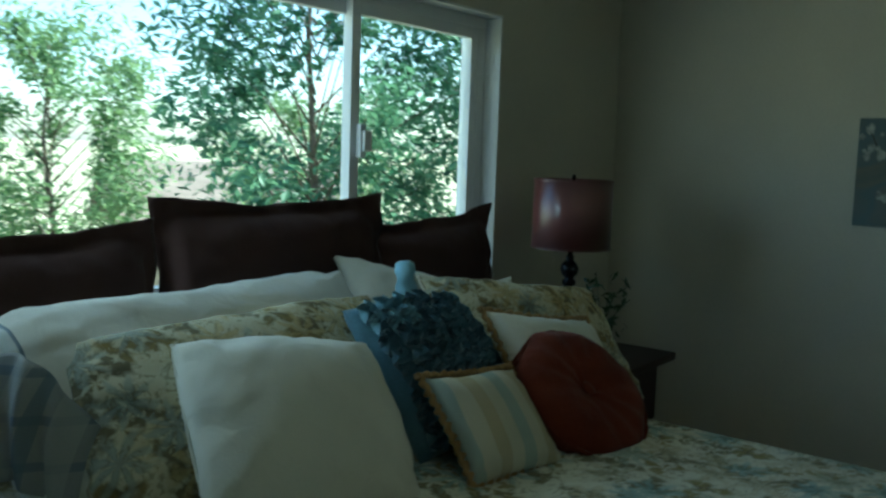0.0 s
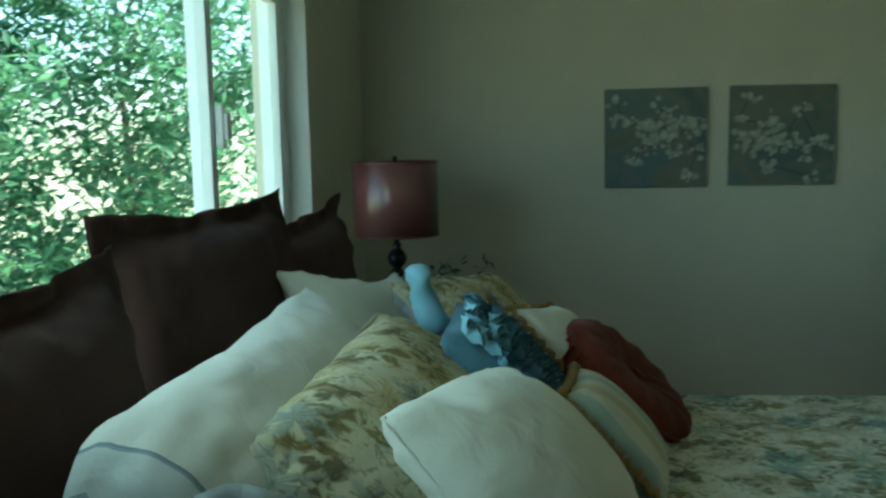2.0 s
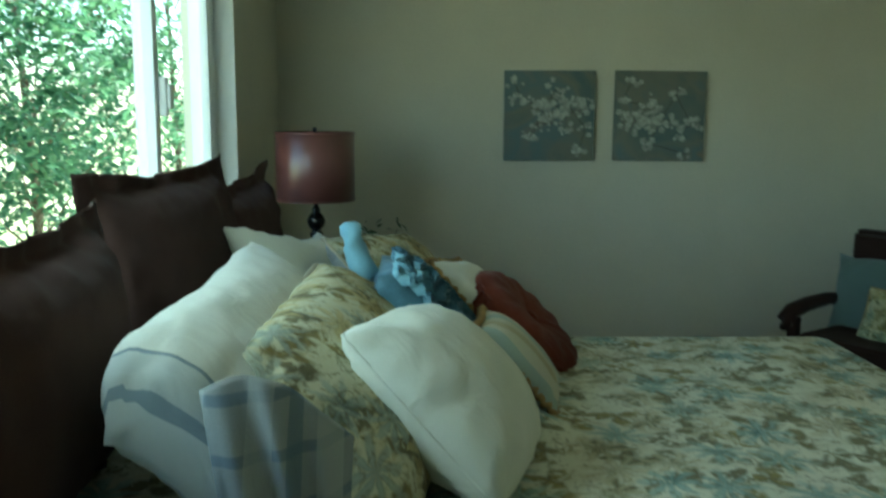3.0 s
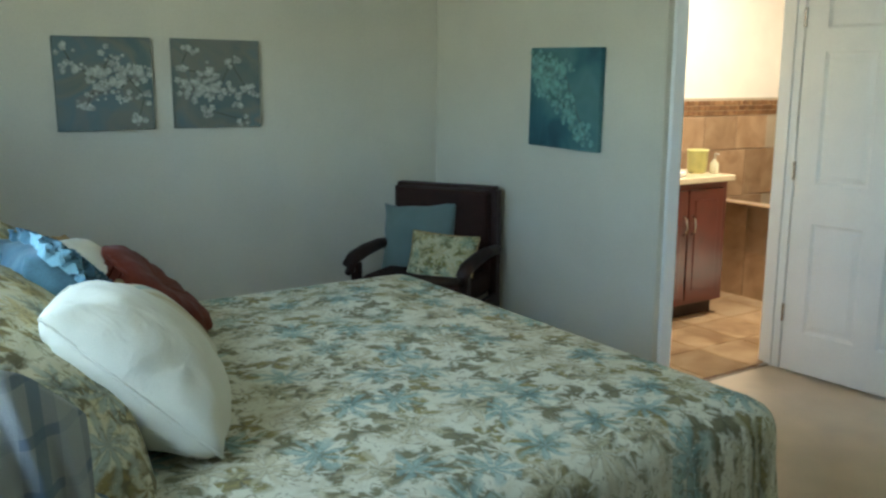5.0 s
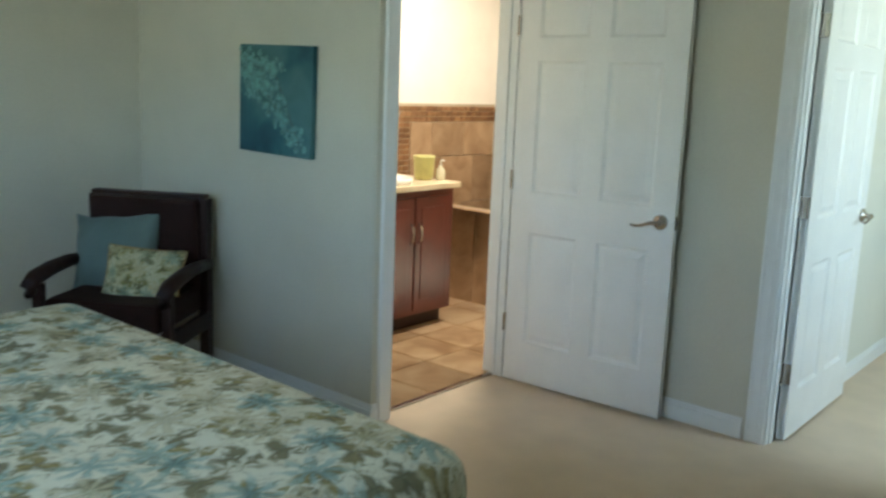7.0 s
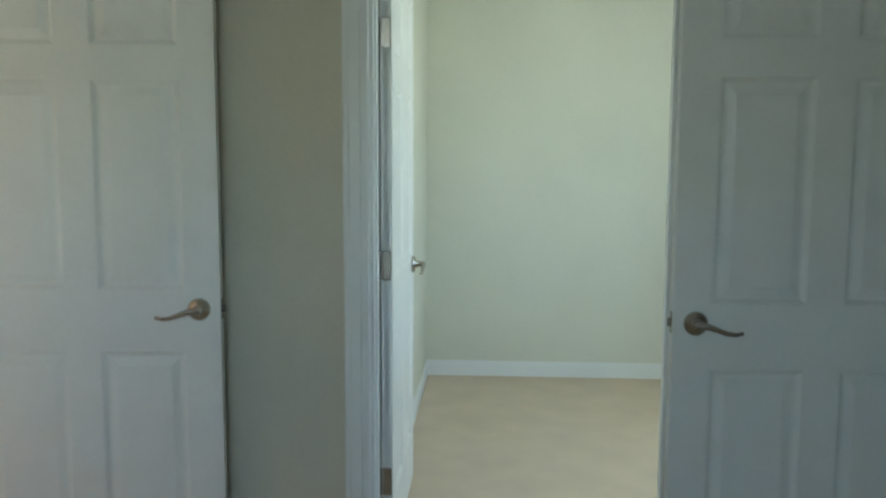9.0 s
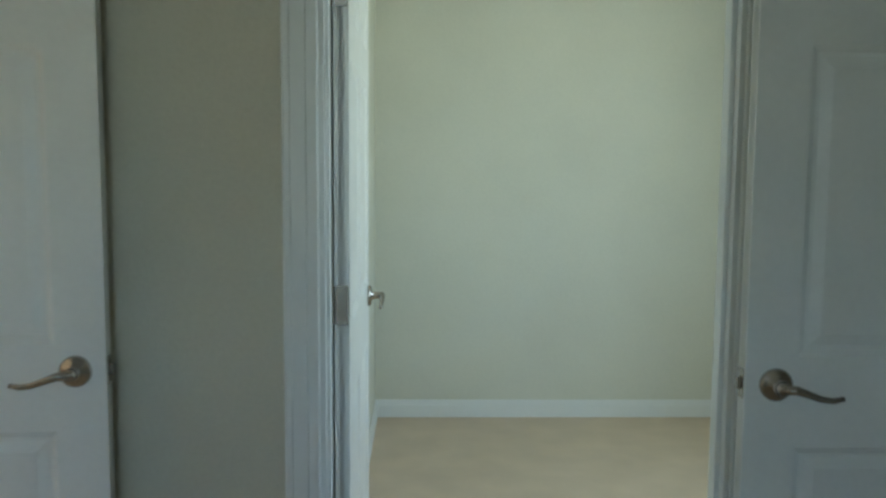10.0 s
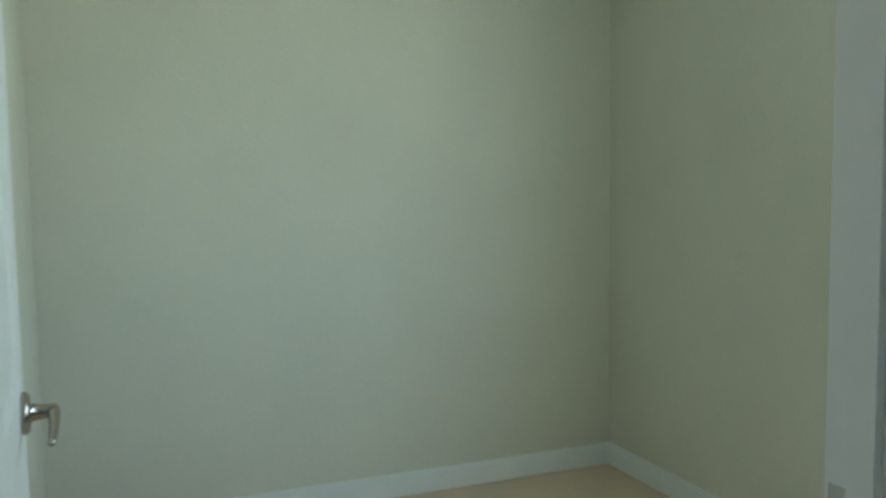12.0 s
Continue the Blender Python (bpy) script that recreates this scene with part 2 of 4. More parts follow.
def casing_bars(bm, a0, a1, b, out, axis, h=DH, w=0.078):
    """A moulded door casing round an opening from a0 to a1; it stands out from the wall face at b."""
    for k0, k1, d in ((0.0, w, 0.011), (0.024, w - 0.002, 0.0135), (0.058, w - 0.004, 0.016)):
        lo, hi = sorted((b, b + out * d))
        for s0, s1 in ((a0 - k1 + 0.006, a0 - k0 + 0.006), (a1 + k0 - 0.006, a1 + k1 - 0.006)):
            if axis == "x":
                box(bm, s0, s1, lo, hi, 0, h + k1 - 0.006, 0.003, 1)
            else:
                box(bm, lo, hi, s0, s1, 0, h + k1 - 0.006, 0.003, 1)
        if axis == "x":
            box(bm, a0 - k0 + 0.006, a1 + k0 - 0.006, lo, hi, h + k0 - 0.006, h + k1 - 0.006, 0.003, 1)
        else:
            box(bm, lo, hi, a0 - k0 + 0.006, a1 + k0 - 0.006, h + k0 - 0.006, h + k1 - 0.006, 0.003, 1)


# far doorway: jambs, stops and casings on both sides
bm = bmesh.new()
casing_bars(bm, DX0, DX1, AY, 1, "x")
casing_bars(bm, DX0, DX1, AY - TA, -1, "x")
box(bm, DX0, DX0 + 0.018, AY - TA, AY, 0, DH - 0.018)
box(bm, DX1 - 0.018, DX1, AY - TA, AY, 0, DH - 0.018)
box(bm, DX0, DX1, AY - TA, AY, DH - 0.018, DH)
box(bm, DX0 + 0.018, DX0 + 0.030, AY - TA + 0.04, AY - TA + 0.075, 0, DH - 0.03)
box(bm, DX1 - 0.026, DX1 - 0.018, AY - TA + 0.04, AY - TA + 0.075, 0, DH - 0.03)
box(bm, DX0 + 0.018, DX1 - 0.018, AY - TA + 0.04, AY - TA + 0.075, DH - 0.03, DH - 0.018)
setting("trim_far_door", bm, TRIM, "white painted moulded door casing and jambs", "door frame")
# bath doorway
bm = bmesh.new()
casing_bars(bm, BY0, BY1, BX, -1, "y")
box(bm, BX, BX + T, BY0, BY0 + 0.018, 0, DH - 0.018)
box(bm, BX, BX + T, BY1 - 0.018, BY1, 0, DH - 0.018)
box(bm, BX, BX + T, BY0, BY1, DH - 0.018, DH)
box(bm, BX + 0.04, BX + 0.075, BY0 + 0.018, BY0 + 0.03, 0, DH - 0.018)
box(bm, BX + 0.04, BX + 0.075, BY1 - 0.03, BY1 - 0.018, 0, DH - 0.018)
setting("trim_bath_door", bm, TRIM, "white painted casing of the bathroom doorway", "door frame")
bm = bmesh.new()
casing_bars(bm, -1.17, -0.33, WX, 1, "y")
box(bm, WX - T, WX, -1.17, -1.152, 0, DH)
box(bm, WX - T, WX, -0.348, -0.33, 0, DH)
setting("trim_closet_door", bm, TRIM, "white painted casing of the closet doorway", "door frame")

# ---- the window: white vinyl, a wide middle pane between two narrow sliding sashes ----
win = thing("window_1", pose(0, 0, 0), "white vinyl sliding window with three panes, closed", "window")
win["kind"] = "structure"
G = NY + 0.10
bm = boxes((W0, W1, NY + 0.07, NY + 0.15, WZ1 - 0.05, WZ1), (W0, W1, NY + 0.07, NY + 0.15, WZ0, WZ0 + 0.05), (W0, W0 + 0.055, NY + 0.07, NY + 0.15, WZ0 + 0.05, WZ1 - 0.05), (W1 - 0.055, W1, NY + 0.07, NY + 0.15, WZ0 + 0.05, WZ1 - 0.05), bevel=0.004)
part("window_frame", bm, VINYL, win)
bm = boxes((W0 + 0.001, W1 - 0.001, NY - 0.012, NY + 0.07, WZ0 - 0.001, WZ0 + 0.014), bevel=0.004)
part("window_sill", bm, TRIM, win)
# added white facing: its colour stands in for daylight on the plain wall reveal
bm = boxes((W1 - 0.010, W1, NY - 0.002, NY + 0.07, WZ0 + 0.014, WZ1 - 0.010), (W0, W0 + 0.010, NY - 0.002, NY + 0.07, WZ0 + 0.014, WZ1 - 0.010), (W0, W1, NY - 0.002, NY + 0.07, WZ1 - 0.010, WZ1), bevel=0.003)
part("lit_reveal", bm, TRIM, win)
for name, a, b, y in (("side_sash", 2.485, W1 - 0.055, G - 0.012), ("side_sash", W0 + 0.055, 1.25, G - 0.012), ("middle_sash", 1.18, 2.555, G + 0.022)):
    z0, z1, s = WZ0 + 0.05, WZ1 - 0.05, 0.042
    sash = part(name, boxes((a, a + s, y - 0.016, y + 0.016, z0, z1), (b - s, b, y - 0.016, y + 0.016, z0, z1), (a + s, b - s, y - 0.016, y + 0.016, z0, z0 + s), (a + s, b - s, y - 0.016, y + 0.016, z1 - s, z1), bevel=0.003), VINYL, win)
    pane = part("pane", boxes((a + s - 0.004, b - s + 0.004, y - 0.003, y + 0.003, z0 + s - 0.004, z1 - s + 0.004)), GLASS, sash)
    pane.visible_shadow = False
bm = boxes((2.510, 2.538, G - 0.052, G - 0.0285, 1.38, 1.49), (2.518, 2.556, G - 0.062, G - 0.050, 1.40, 1.47), bevel=0.006)
part("latch", bm, VINYL, win, "white vinyl sash latch")


# ---- doors ----
def lever(parent, side, toward):
    """A round rose with a curved lever on one face; toward: the way the lever points along x."""
    lv = part("door_handle", lathe([(0.0, 0.0), (0.033, 0.0), (0.033, 0.006), (0.028, 0.011), (0.014, 0.013), (0.011, 0.03), (0.011, 0.048), (0.0, 0.05)], 24), STEEL, parent, "satin nickel lever handle", True)
    grip = part("lever", tube([(0, 0, 0.044), (toward * 0.025, side * 0.001, 0.046), (toward * 0.05, side * 0.010, 0.046), (toward * 0.075, side * 0.019, 0.045), (toward * 0.098, side * 0.022, 0.044), (toward * 0.118, side * 0.018, 0.043)], [0.010, 0.009, 0.0075, 0.0065, 0.006, 0.005]), STEEL, lv, "", True)
    return lv


def six_panel_door(name, width, label, m, handed, grip=0.93):
    """A moulded six-panel door, hinged at x = 0, leaf towards +x; lever near the free edge on both faces."""
    d = thing(name, m, label, "door")
    h, t = 2.012, 0.035
    stile, mid, k = 0.105, 0.10, 0.011
    pw = (width - 2 * stile - mid) / 2
    xs = [(stile, stile + pw), (width - stile - pw, width - stile)]
    zs = [(0.20, 0.74), (0.925, 1.535), (1.635, 1.885)]
    bm = bmesh.new()
    # the core, the stiles, rails and mullion, and the raised fields
    box(bm, 0.0, width, -t / 2 + k, t / 2 - k, 0, h)
    for a, b in ((0, stile), (width - stile, width)):
        box(bm, a, b, -t / 2, t / 2, 0, h)
    for a, b in ((0, zs[0][0]), (zs[0][1], zs[1][0]), (zs[1][1], zs[2][0]), (zs[2][1], h)):
        box(bm, stile, width - stile, -t / 2, t / 2, a, b)
    for z0, z1 in zs:
        box(bm, xs[0][1], xs[1][0], -t / 2, t / 2, z0, z1)
    leaf = part("door_leaf", bm, DOOR, d)
    for x0, x1 in xs:
        for z0, z1 in zs:
            pb = bmesh.new()
            for s in (1, -1):
                # the moulding slopes in from the rails, then the field rises again
                loops = []
                for inset, dep in ((0.0, t / 2 - 0.0005), (0.014, t / 2 - 0.009), (0.022, t / 2 - 0.009), (0.045, t / 2 - 0.003)):
                    loops.append([pb.verts.new((x, s * dep, z)) for x, z in ((x0 + inset, z0 + inset), (x1 - inset, z0 + inset), (x1 - inset, z1 - inset), (x0 + inset, z1 - inset))])
                for a, b in zip(loops, loops[1:]):
                    for i in range(4):
                        pb.faces.new((a[i], a[(i + 1) % 4], b[(i + 1) % 4], b[i]))
                pb.faces.new(loops[-1])
            bmesh.ops.recalc_face_normals(pb, faces=pb.faces)
            part("panel", pb, DOOR, d)
    for s in (1, -1):
        lv = lever(d, s, -1)
        lv.matrix_basis = Matrix.Translation((width - 0.062, s * t / 2, grip)) @ (Euler((radians(-90 * s), 0, 0)).to_matrix().to_4x4())
    part("latch_plate", boxes((width - 0.0005, width + 0.0018, -0.012, 0.012, grip - 0.03, grip + 0.03), (width, width + 0.011, -0.006, 0.006, grip - 0.012, grip + 0.012), bevel=0.0015), STEEL, d, "satin nickel latch and plate")
    for z in (0.285, 0.98, 1.69):
        hb = boxes((-0.004, -0.001, handed * 0.0 - t / 2 + 0.003, t / 2 - 0.003, z - 0.045, z + 0.045), bevel=0.001)
        box(hb, -0.010, 0.002, handed * (t / 2 + 0.005) - 0.006, handed * (t / 2 + 0.005) + 0.006, z - 0.045, z + 0.045, 0.004, 2)
        part("hinge", hb, STEEL, d, "satin nickel butt hinge")
    return d


six_panel_door("door_bath", 0.817, "white six-panel door standing open against the wall", pose(2.462, -1.305, 0.012, 0, 0, 183.2), -1, 0.868)
six_panel_door("door_far", 0.815, "white six-panel door open into the far room", pose(1.172, -1.505, 0.012, 0, 0, -89.6), 1, 0.886)
six_panel_door("door_closet", 0.815, "white six-panel closet door standing open", pose(-0.466, -1.243, 0.012, 0, 0, 0.6), 1, 0.870)
part_strike = part("strike_plate", boxes((DX0 + 0.0175, DX0 + 0.0195, AY - TA + 0.006, AY - TA + 0.034, 0.850, 0.910), bevel=0.0008), STEEL)
tagged(part_strike, "small satin nickel strike plate on the white jamb", "strike plate")


# ---- printed cloth: cream with blue flowers and olive leaves ----
def floral_mat(name, scale, cream, blue, leaf, warm, seed=0.0, rough=0.85, coords="Object", upright=False):
    m = bpy.data.materials.new(name)
    m.use_nodes = True
    nt = m.node_tree
    n, l = nt.nodes, nt.links
    b = n["Principled BSDF"]
    tc, mp = n.new("ShaderNodeTexCoord"), n.new("ShaderNodeMapping")
    mp.inputs["Location"].default_value = (seed, seed * 1.7, 0)
    mp.inputs["Rotation"].default_value = (math.pi / 2 if upright else 0, 0, 0)
    l.new(tc.outputs[coords], mp.inputs[0])
    wob = n.new("ShaderNodeTexNoise")
    wob.inputs["Scale"].default_value, wob.inputs["Detail"].default_value = scale * 3.2, 3
    l.new(mp.outputs[0], wob.inputs["Vector"])

    def math2(op, a, b2=None, c=None):
        x = n.new("ShaderNodeMath")
        x.operation = op
        for i, v in enumerate((a, b2, c)):
            if v is None:
                continue
            if isinstance(v, (int, float)):
                x.inputs[i].default_value = v
            else:
                l.new(v, x.inputs[i])
        return x.outputs[0]

    def flowers(size, off, petals, reach, ragged):
        """One mask of ragged blooms: cells, each with petals round its middle."""
        sh = n.new("ShaderNodeVectorMath")
        sh.inputs[1].default_value = (off, off * 0.6, 0)
        l.new(mp.outputs[0], sh.inputs[0])
        v = n.new("ShaderNodeTexVoronoi")
        v.voronoi_dimensions = "2D"
        v.inputs["Scale"].default_value = size
        v.inputs["Randomness"].default_value = 0.85
        l.new(sh.outputs[0], v.inputs["Vector"])
        sc = n.new("ShaderNodeVectorMath")
        sc.operation = "SCALE"
        sc.inputs["Scale"].default_value = 1.0
        l.new(sh.outputs[0], sc.inputs[0])
        d = n.new("ShaderNodeVectorMath")
        d.operation = "SUBTRACT"
        l.new(sc.outputs[0], d.inputs[0])
        l.new(v.outputs["Position"], d.inputs[1])
        sep = n.new("ShaderNodeSeparateXYZ")
        l.new(d.outputs[0], sep.inputs[0])
        ang = math2("ARCTAN2", sep.outputs[1], sep.outputs[0])
        col = n.new("ShaderNodeSeparateColor")
        l.new(v.outputs["Color"], col.inputs[0])
        turn = math2("MULTIPLY_ADD", ang, petals, math2("MULTIPLY", col.outputs[0], 6.28))
        wave = math2("SINE", math2("MULTIPLY_ADD", wob.outputs[0], 8.0, turn))
        r = math2("MULTIPLY_ADD", wob.outputs[0], ragged, v.outputs["Distance"])
        edge = math2("MULTIPLY_ADD", wave, 0.20, reach)
        inside = math2("SUBTRACT", edge, r)
        mask = n.new("ShaderNodeMapRange")
        mask.inputs[1].default_value, mask.inputs[2].default_value = 0.0, 0.20
        l.new(inside, mask.inputs[0])
        # darker veins between the petals and towards the middle
        vein = math2("MULTIPLY", math2("ADD", wave, 1.0), 0.5)
        return mask.outputs[0], vein, col.outputs[1], v.outputs["Distance"]

    def mix(fac, a, c):
        x = n.new("ShaderNodeMix")
        x.data_type = "RGBA"
        if isinstance(fac, (int, float)):
            x.inputs[0].default_value = fac
        else:
            l.new(fac, x.inputs[0])
        for i, v in ((6, a), (7, c)):
            if isinstance(v, tuple):
                x.inputs[i].default_value = (*v, 1)
            else:
                l.new(v, x.inputs[i])
        return x.outputs[2]

    # pale washes
    wash = n.new("ShaderNodeTexNoise")
    wash.inputs["Scale"].default_value, wash.inputs["Detail"].default_value, wash.inputs["Distortion"].default_value = scale * 0.9, 4, 1.2
    l.new(mp.outputs[0], wash.inputs["Vector"])
    wr = n.new("ShaderNodeMapRange")
    wr.inputs[1].default_value, wr.inputs[2].default_value = 0.5, 0.68
    l.new(wash.outputs[0], wr.inputs[0])
    out = mix(math2("MULTIPLY", wr.outputs[0], 0.55), cream, warm)
    dark = tuple(c * 0.5 for c in blue)
    # leaves under, blooms over
    mk, vein, rnd, _ = flowers(scale * 1.3, 3.1, 3.0, 0.74, 0.55)
    gold = (leaf[0] * 1.45, leaf[1] * 1.3, leaf[2] * 0.8)
    gp = n.new("ShaderNodeMapRange")
    gp.inputs[1].default_value, gp.inputs[2].default_value = 0.55, 0.65
    l.new(rnd, gp.inputs[0])
    tone = mix(vein, tuple(c * 0.55 for c in leaf), mix(gp.outputs[0], tuple(c * 0.95 for c in leaf), gold))
    out = mix(math2("MULTIPLY", mk, 0.9), out, tone)
    mk, vein, rnd, _ = flowers(scale * 1.6, 7.7, 5.0, 0.56, 0.5)
    out = mix(math2("MULTIPLY", mk, 0.8), out, mix(vein, warm, cream))
    mk, vein, rnd, dist = flowers(scale, 0.0, 8.0, 0.66, 0.45)
    pick = n.new("ShaderNodeMapRange")
    pick.inputs[1].default_value, pick.inputs[2].default_value = 0.45, 0.55
    l.new(rnd, pick.inputs[0])
    # deep in the middle, pale towards the petals' tips
    rim = n.new("ShaderNodeMapRange")
    rim.inputs[1].default_value, rim.inputs[2].default_value, rim.inputs[4].default_value = 0.08, 0.50, 0.75
    l.new(dist, rim.inputs[0])
    pale = tuple(0.55 * c + 0.45 * d for c, d in zip(cream, blue))
    pet = mix(rim.outputs[0], mix(vein, dark, blue), mix(vein, blue, pale))
    pet2 = mix(vein, tuple(c * 0.6 for c in warm), tuple(min(1, c * 1.1) for c in warm))
    out = mix(math2("MULTIPLY", mk, 0.72), out, mix(pick.outputs[0], pet2, pet))
    # sketchy brush strokes
    st = n.new("ShaderNodeTexNoise")
    st.inputs["Scale"].default_value, st.inputs["Detail"].default_value, st.inputs["Distortion"].default_value = scale * 4.5, 6, 2.2
    l.new(mp.outputs[0], st.inputs["Vector"])
    sr = n.new("ShaderNodeMapRange")
    sr.inputs[1].default_value, sr.inputs[2].default_value = 0.56, 0.64
    l.new(st.outputs[0], sr.inputs[0])
    out = mix(math2("MULTIPLY", sr.outputs[0], 0.55), out, leaf)
    sr2 = n.new("ShaderNodeMapRange")
    sr2.inputs[1].default_value, sr2.inputs[2].default_value = 0.40, 0.33
    l.new(st.outputs[0], sr2.inputs[0])
    out = mix(math2("MULTIPLY", sr2.outputs[0], 0.6), out, cream)
    l.new(out, b.inputs["Base Color"])
    b.inputs["Roughness"].default_value, b.inputs["Specular IOR Level"].default_value = rough, 0.2
    w = n.new("ShaderNodeTexNoise")
    w.inputs["Scale"].default_value, w.inputs["Detail"].default_value = 260, 2
    l.new(tc.outputs["Object"], w.inputs["Vector"])
    bp = n.new("ShaderNodeBump")
    bp.inputs["Strength"].default_value, bp.inputs["Distance"].default_value = 0.2, 0.003
    l.new(w.outputs[0], bp.inputs["Height"])
    l.new(bp.outputs[0], b.inputs["Normal"])
    return m


CREAM, BLUE, LEAF, SAND = (0.66, 0.66, 0.54), (0.19, 0.345, 0.345), (0.175, 0.165, 0.085), (0.46, 0.43, 0.29)
SPREAD = floral_mat("bedspread_print", 7.6, CREAM, BLUE, LEAF, SAND)
SHAM = floral_mat("sham_print", 8.5, (0.56, 0.54, 0.38), (0.22, 0.28, 0.26), (0.14, 0.12, 0.055), (0.44, 0.36, 0.17), seed=4.2, upright=True)
SHAM_SMALL = floral_mat("cushion_print", 11.0, (0.60, 0.57, 0.36), (0.22, 0.32, 0.24), (0.15, 0.15, 0.06), (0.50, 0.42, 0.20), seed=9.2, upright=True)
BROWN = mat("brown_cotton", (0.062, 0.036, 0.031), 1.0, var=0.12, scale=8, bump=0.3, fine=300, spec=0.0, sheen=0.06, crease=0.08)
WHITE = mat("white_cotton", (0.72, 0.72, 0.62), 0.85, var=0.04, scale=7, bump=0.2, fine=300, spec=0.1, sheen=0.1, crease=0.35)
BLUEC = mat("blue_satin", (0.10, 0.20, 0.26), 0.55, var=0.25, scale=12, bump=0.15, fine=220, spec=0.3, sheen=0.2)
BLUEL = mat("pale_blue_satin", (0.26, 0.46, 0.55), 0.5, var=0.12, scale=12, bump=0.1, fine=220, spec=0.3, sheen=0.2)
RUST = mat("rust_cotton", (0.13, 0.029, 0.015), 1.0, var=0.2, scale=14, bump=0.3, fine=280, spec=0.04, sheen=0.12, crease=0.3)
GREYBLUE = mat("grey_blue_satin", (0.13, 0.185, 0.175), 0.65, var=0.1, scale=7, bump=0.15, fine=260, spec=0.3, sheen=0.3)
FRINGE = mat("tan_fringe", (0.38, 0.25, 0.10), 0.9, var=0.25, scale=40, bump=0.5, fine=200)


def plaid_mat(name, axes):
    """Pale blue-grey cloth with crossing blue bands."""
    m = mat(name, (0.32, 0.34, 0.34), 1.0, var=0.08, bump=0.2, fine=280, spec=0.03)
    n, l = m.node_tree.nodes, m.node_tree.links
    b = n["Principled BSDF"]
    src = b.inputs["Base Color"].links[0].from_socket
    tc, sep = n.new("ShaderNodeTexCoord"), n.new("ShaderNodeSeparateXYZ")
    l.new(tc.outputs["Object"], sep.inputs[0])
    for axis, period, lo, color, amount in ((axes[0], 0.075, 0.80, (0.15, 0.20, 0.25), 0.7), (axes[1], 0.09, 0.62, (0.44, 0.46, 0.45), 0.6), (axes[1], 0.18, 0.90, (0.16, 0.22, 0.27), 0.7)):
        md, gt, mx = n.new("ShaderNodeMath"), n.new("ShaderNodeMath"), n.new("ShaderNodeMix")
        md.operation, gt.operation, mx.data_type = "PINGPONG", "GREATER_THAN", "RGBA"
        md.inputs[1].default_value = period / 2
        l.new(sep.outputs[axis], md.inputs[0])
        l.new(md.outputs[0], gt.inputs[0])
        gt.inputs[1].default_value = lo * period / 2
        sc = n.new("ShaderNodeMath")
        sc.operation = "MULTIPLY"
        sc.inputs[1].default_value = amount
        l.new(gt.outputs[0], sc.inputs[0])
        l.new(sc.outputs[0], mx.inputs[0])
        l.new(src, mx.inputs[6])
        mx.inputs[7].default_value = (*color, 1)
        src = mx.outputs[2]
    l.new(src, b.inputs["Base Color"])
    return m


PLAID = plaid_mat("plaid_cotton", (0, 2))
PLAID_SIDE = plaid_mat("plaid_sheet_cotton", (2, 1))


def stripe_mat(name, colors, period):
    """Cloth with upright stripes across the cushion's width."""
    m = mat(name, colors[0], 0.8, var=0.05, bump=0.2, fine=280, spec=0.2)
    n, l = m.node_tree.nodes, m.node_tree.links
    b = n["Principled BSDF"]
    tc, sep, md, dv = n.new("ShaderNodeTexCoord"), n.new("ShaderNodeSeparateXYZ"), n.new("ShaderNodeMath"), n.new("ShaderNodeMath")
    l.new(tc.outputs["Object"], sep.inputs[0])
    md.operation, dv.operation = "FLOORED_MODULO", "DIVIDE"
    md.inputs[1].default_value, dv.inputs[1].default_value = period, period
    l.new(sep.outputs[0], md.inputs[0])
    l.new(md.outputs[0], dv.inputs[0])
    r = n.new("ShaderNodeValToRGB")
    r.color_ramp.interpolation = "CONSTANT"
    while len(r.color_ramp.elements) < len(colors):
        r.color_ramp.elements.new(0.5)
    for i, (e, c) in enumerate(zip(r.color_ramp.elements, colors)):
        e.position, e.color = i / len(colors), (*c, 1)
    l.new(dv.outputs[0], r.inputs[0])
    l.new(r.outputs[0], b.inputs["Base Color"])
    return m


STRIPE = stripe_mat("striped_satin", ((0.40, 0.47, 0.42), (0.60, 0.58, 0.46), (0.50, 0.45, 0.30), (0.58, 0.57, 0.45)), 0.15)


def hem_mat():
    """White cotton with two thin blue lines near one end."""
    m = mat("white_cotton_hem", (0.72, 0.72, 0.64), 0.85, var=0.04, scale=7, bump=0.2, fine=300, spec=0.1, sheen=0.1, crease=0.35)
    n, l = m.node_tree.nodes, m.node_tree.links
    b = n["Principled BSDF"]
    src = b.inputs["Base Color"].links[0].from_socket
    tc, sep = n.new("ShaderNodeTexCoord"), n.new("ShaderNodeSeparateXYZ")
    l.new(tc.outputs["Object"], sep.inputs[0])
    for at, half, color in ((-0.400, 0.003, (0.10, 0.16, 0.22)), (-0.436, 0.003, (0.10, 0.16, 0.22)), (-0.445, 0.045, (0.44, 0.52, 0.56))):
        cp, mx = n.new("ShaderNodeMath"), n.new("ShaderNodeMix")
        cp.operation, mx.data_type = "COMPARE", "RGBA"
        cp.inputs[1].default_value, cp.inputs[2].default_value = at, half
        l.new(sep.outputs[0], cp.inputs[0])
        sc = n.new("ShaderNodeMath")
        sc.operation = "MULTIPLY"
        sc.inputs[1].default_value = 0.8 if half < 0.02 else 0.35
        l.new(cp.outputs[0], sc.inputs[0])
        l.new(sc.outputs[0], mx.inputs[0])
        l.new(src, mx.inputs[6])
        mx.inputs[7].default_value = (*color, 1)
        src = mx.outputs[2]
    l.new(src, b.inputs["Base Color"])
    return m


HEM = hem_mat()


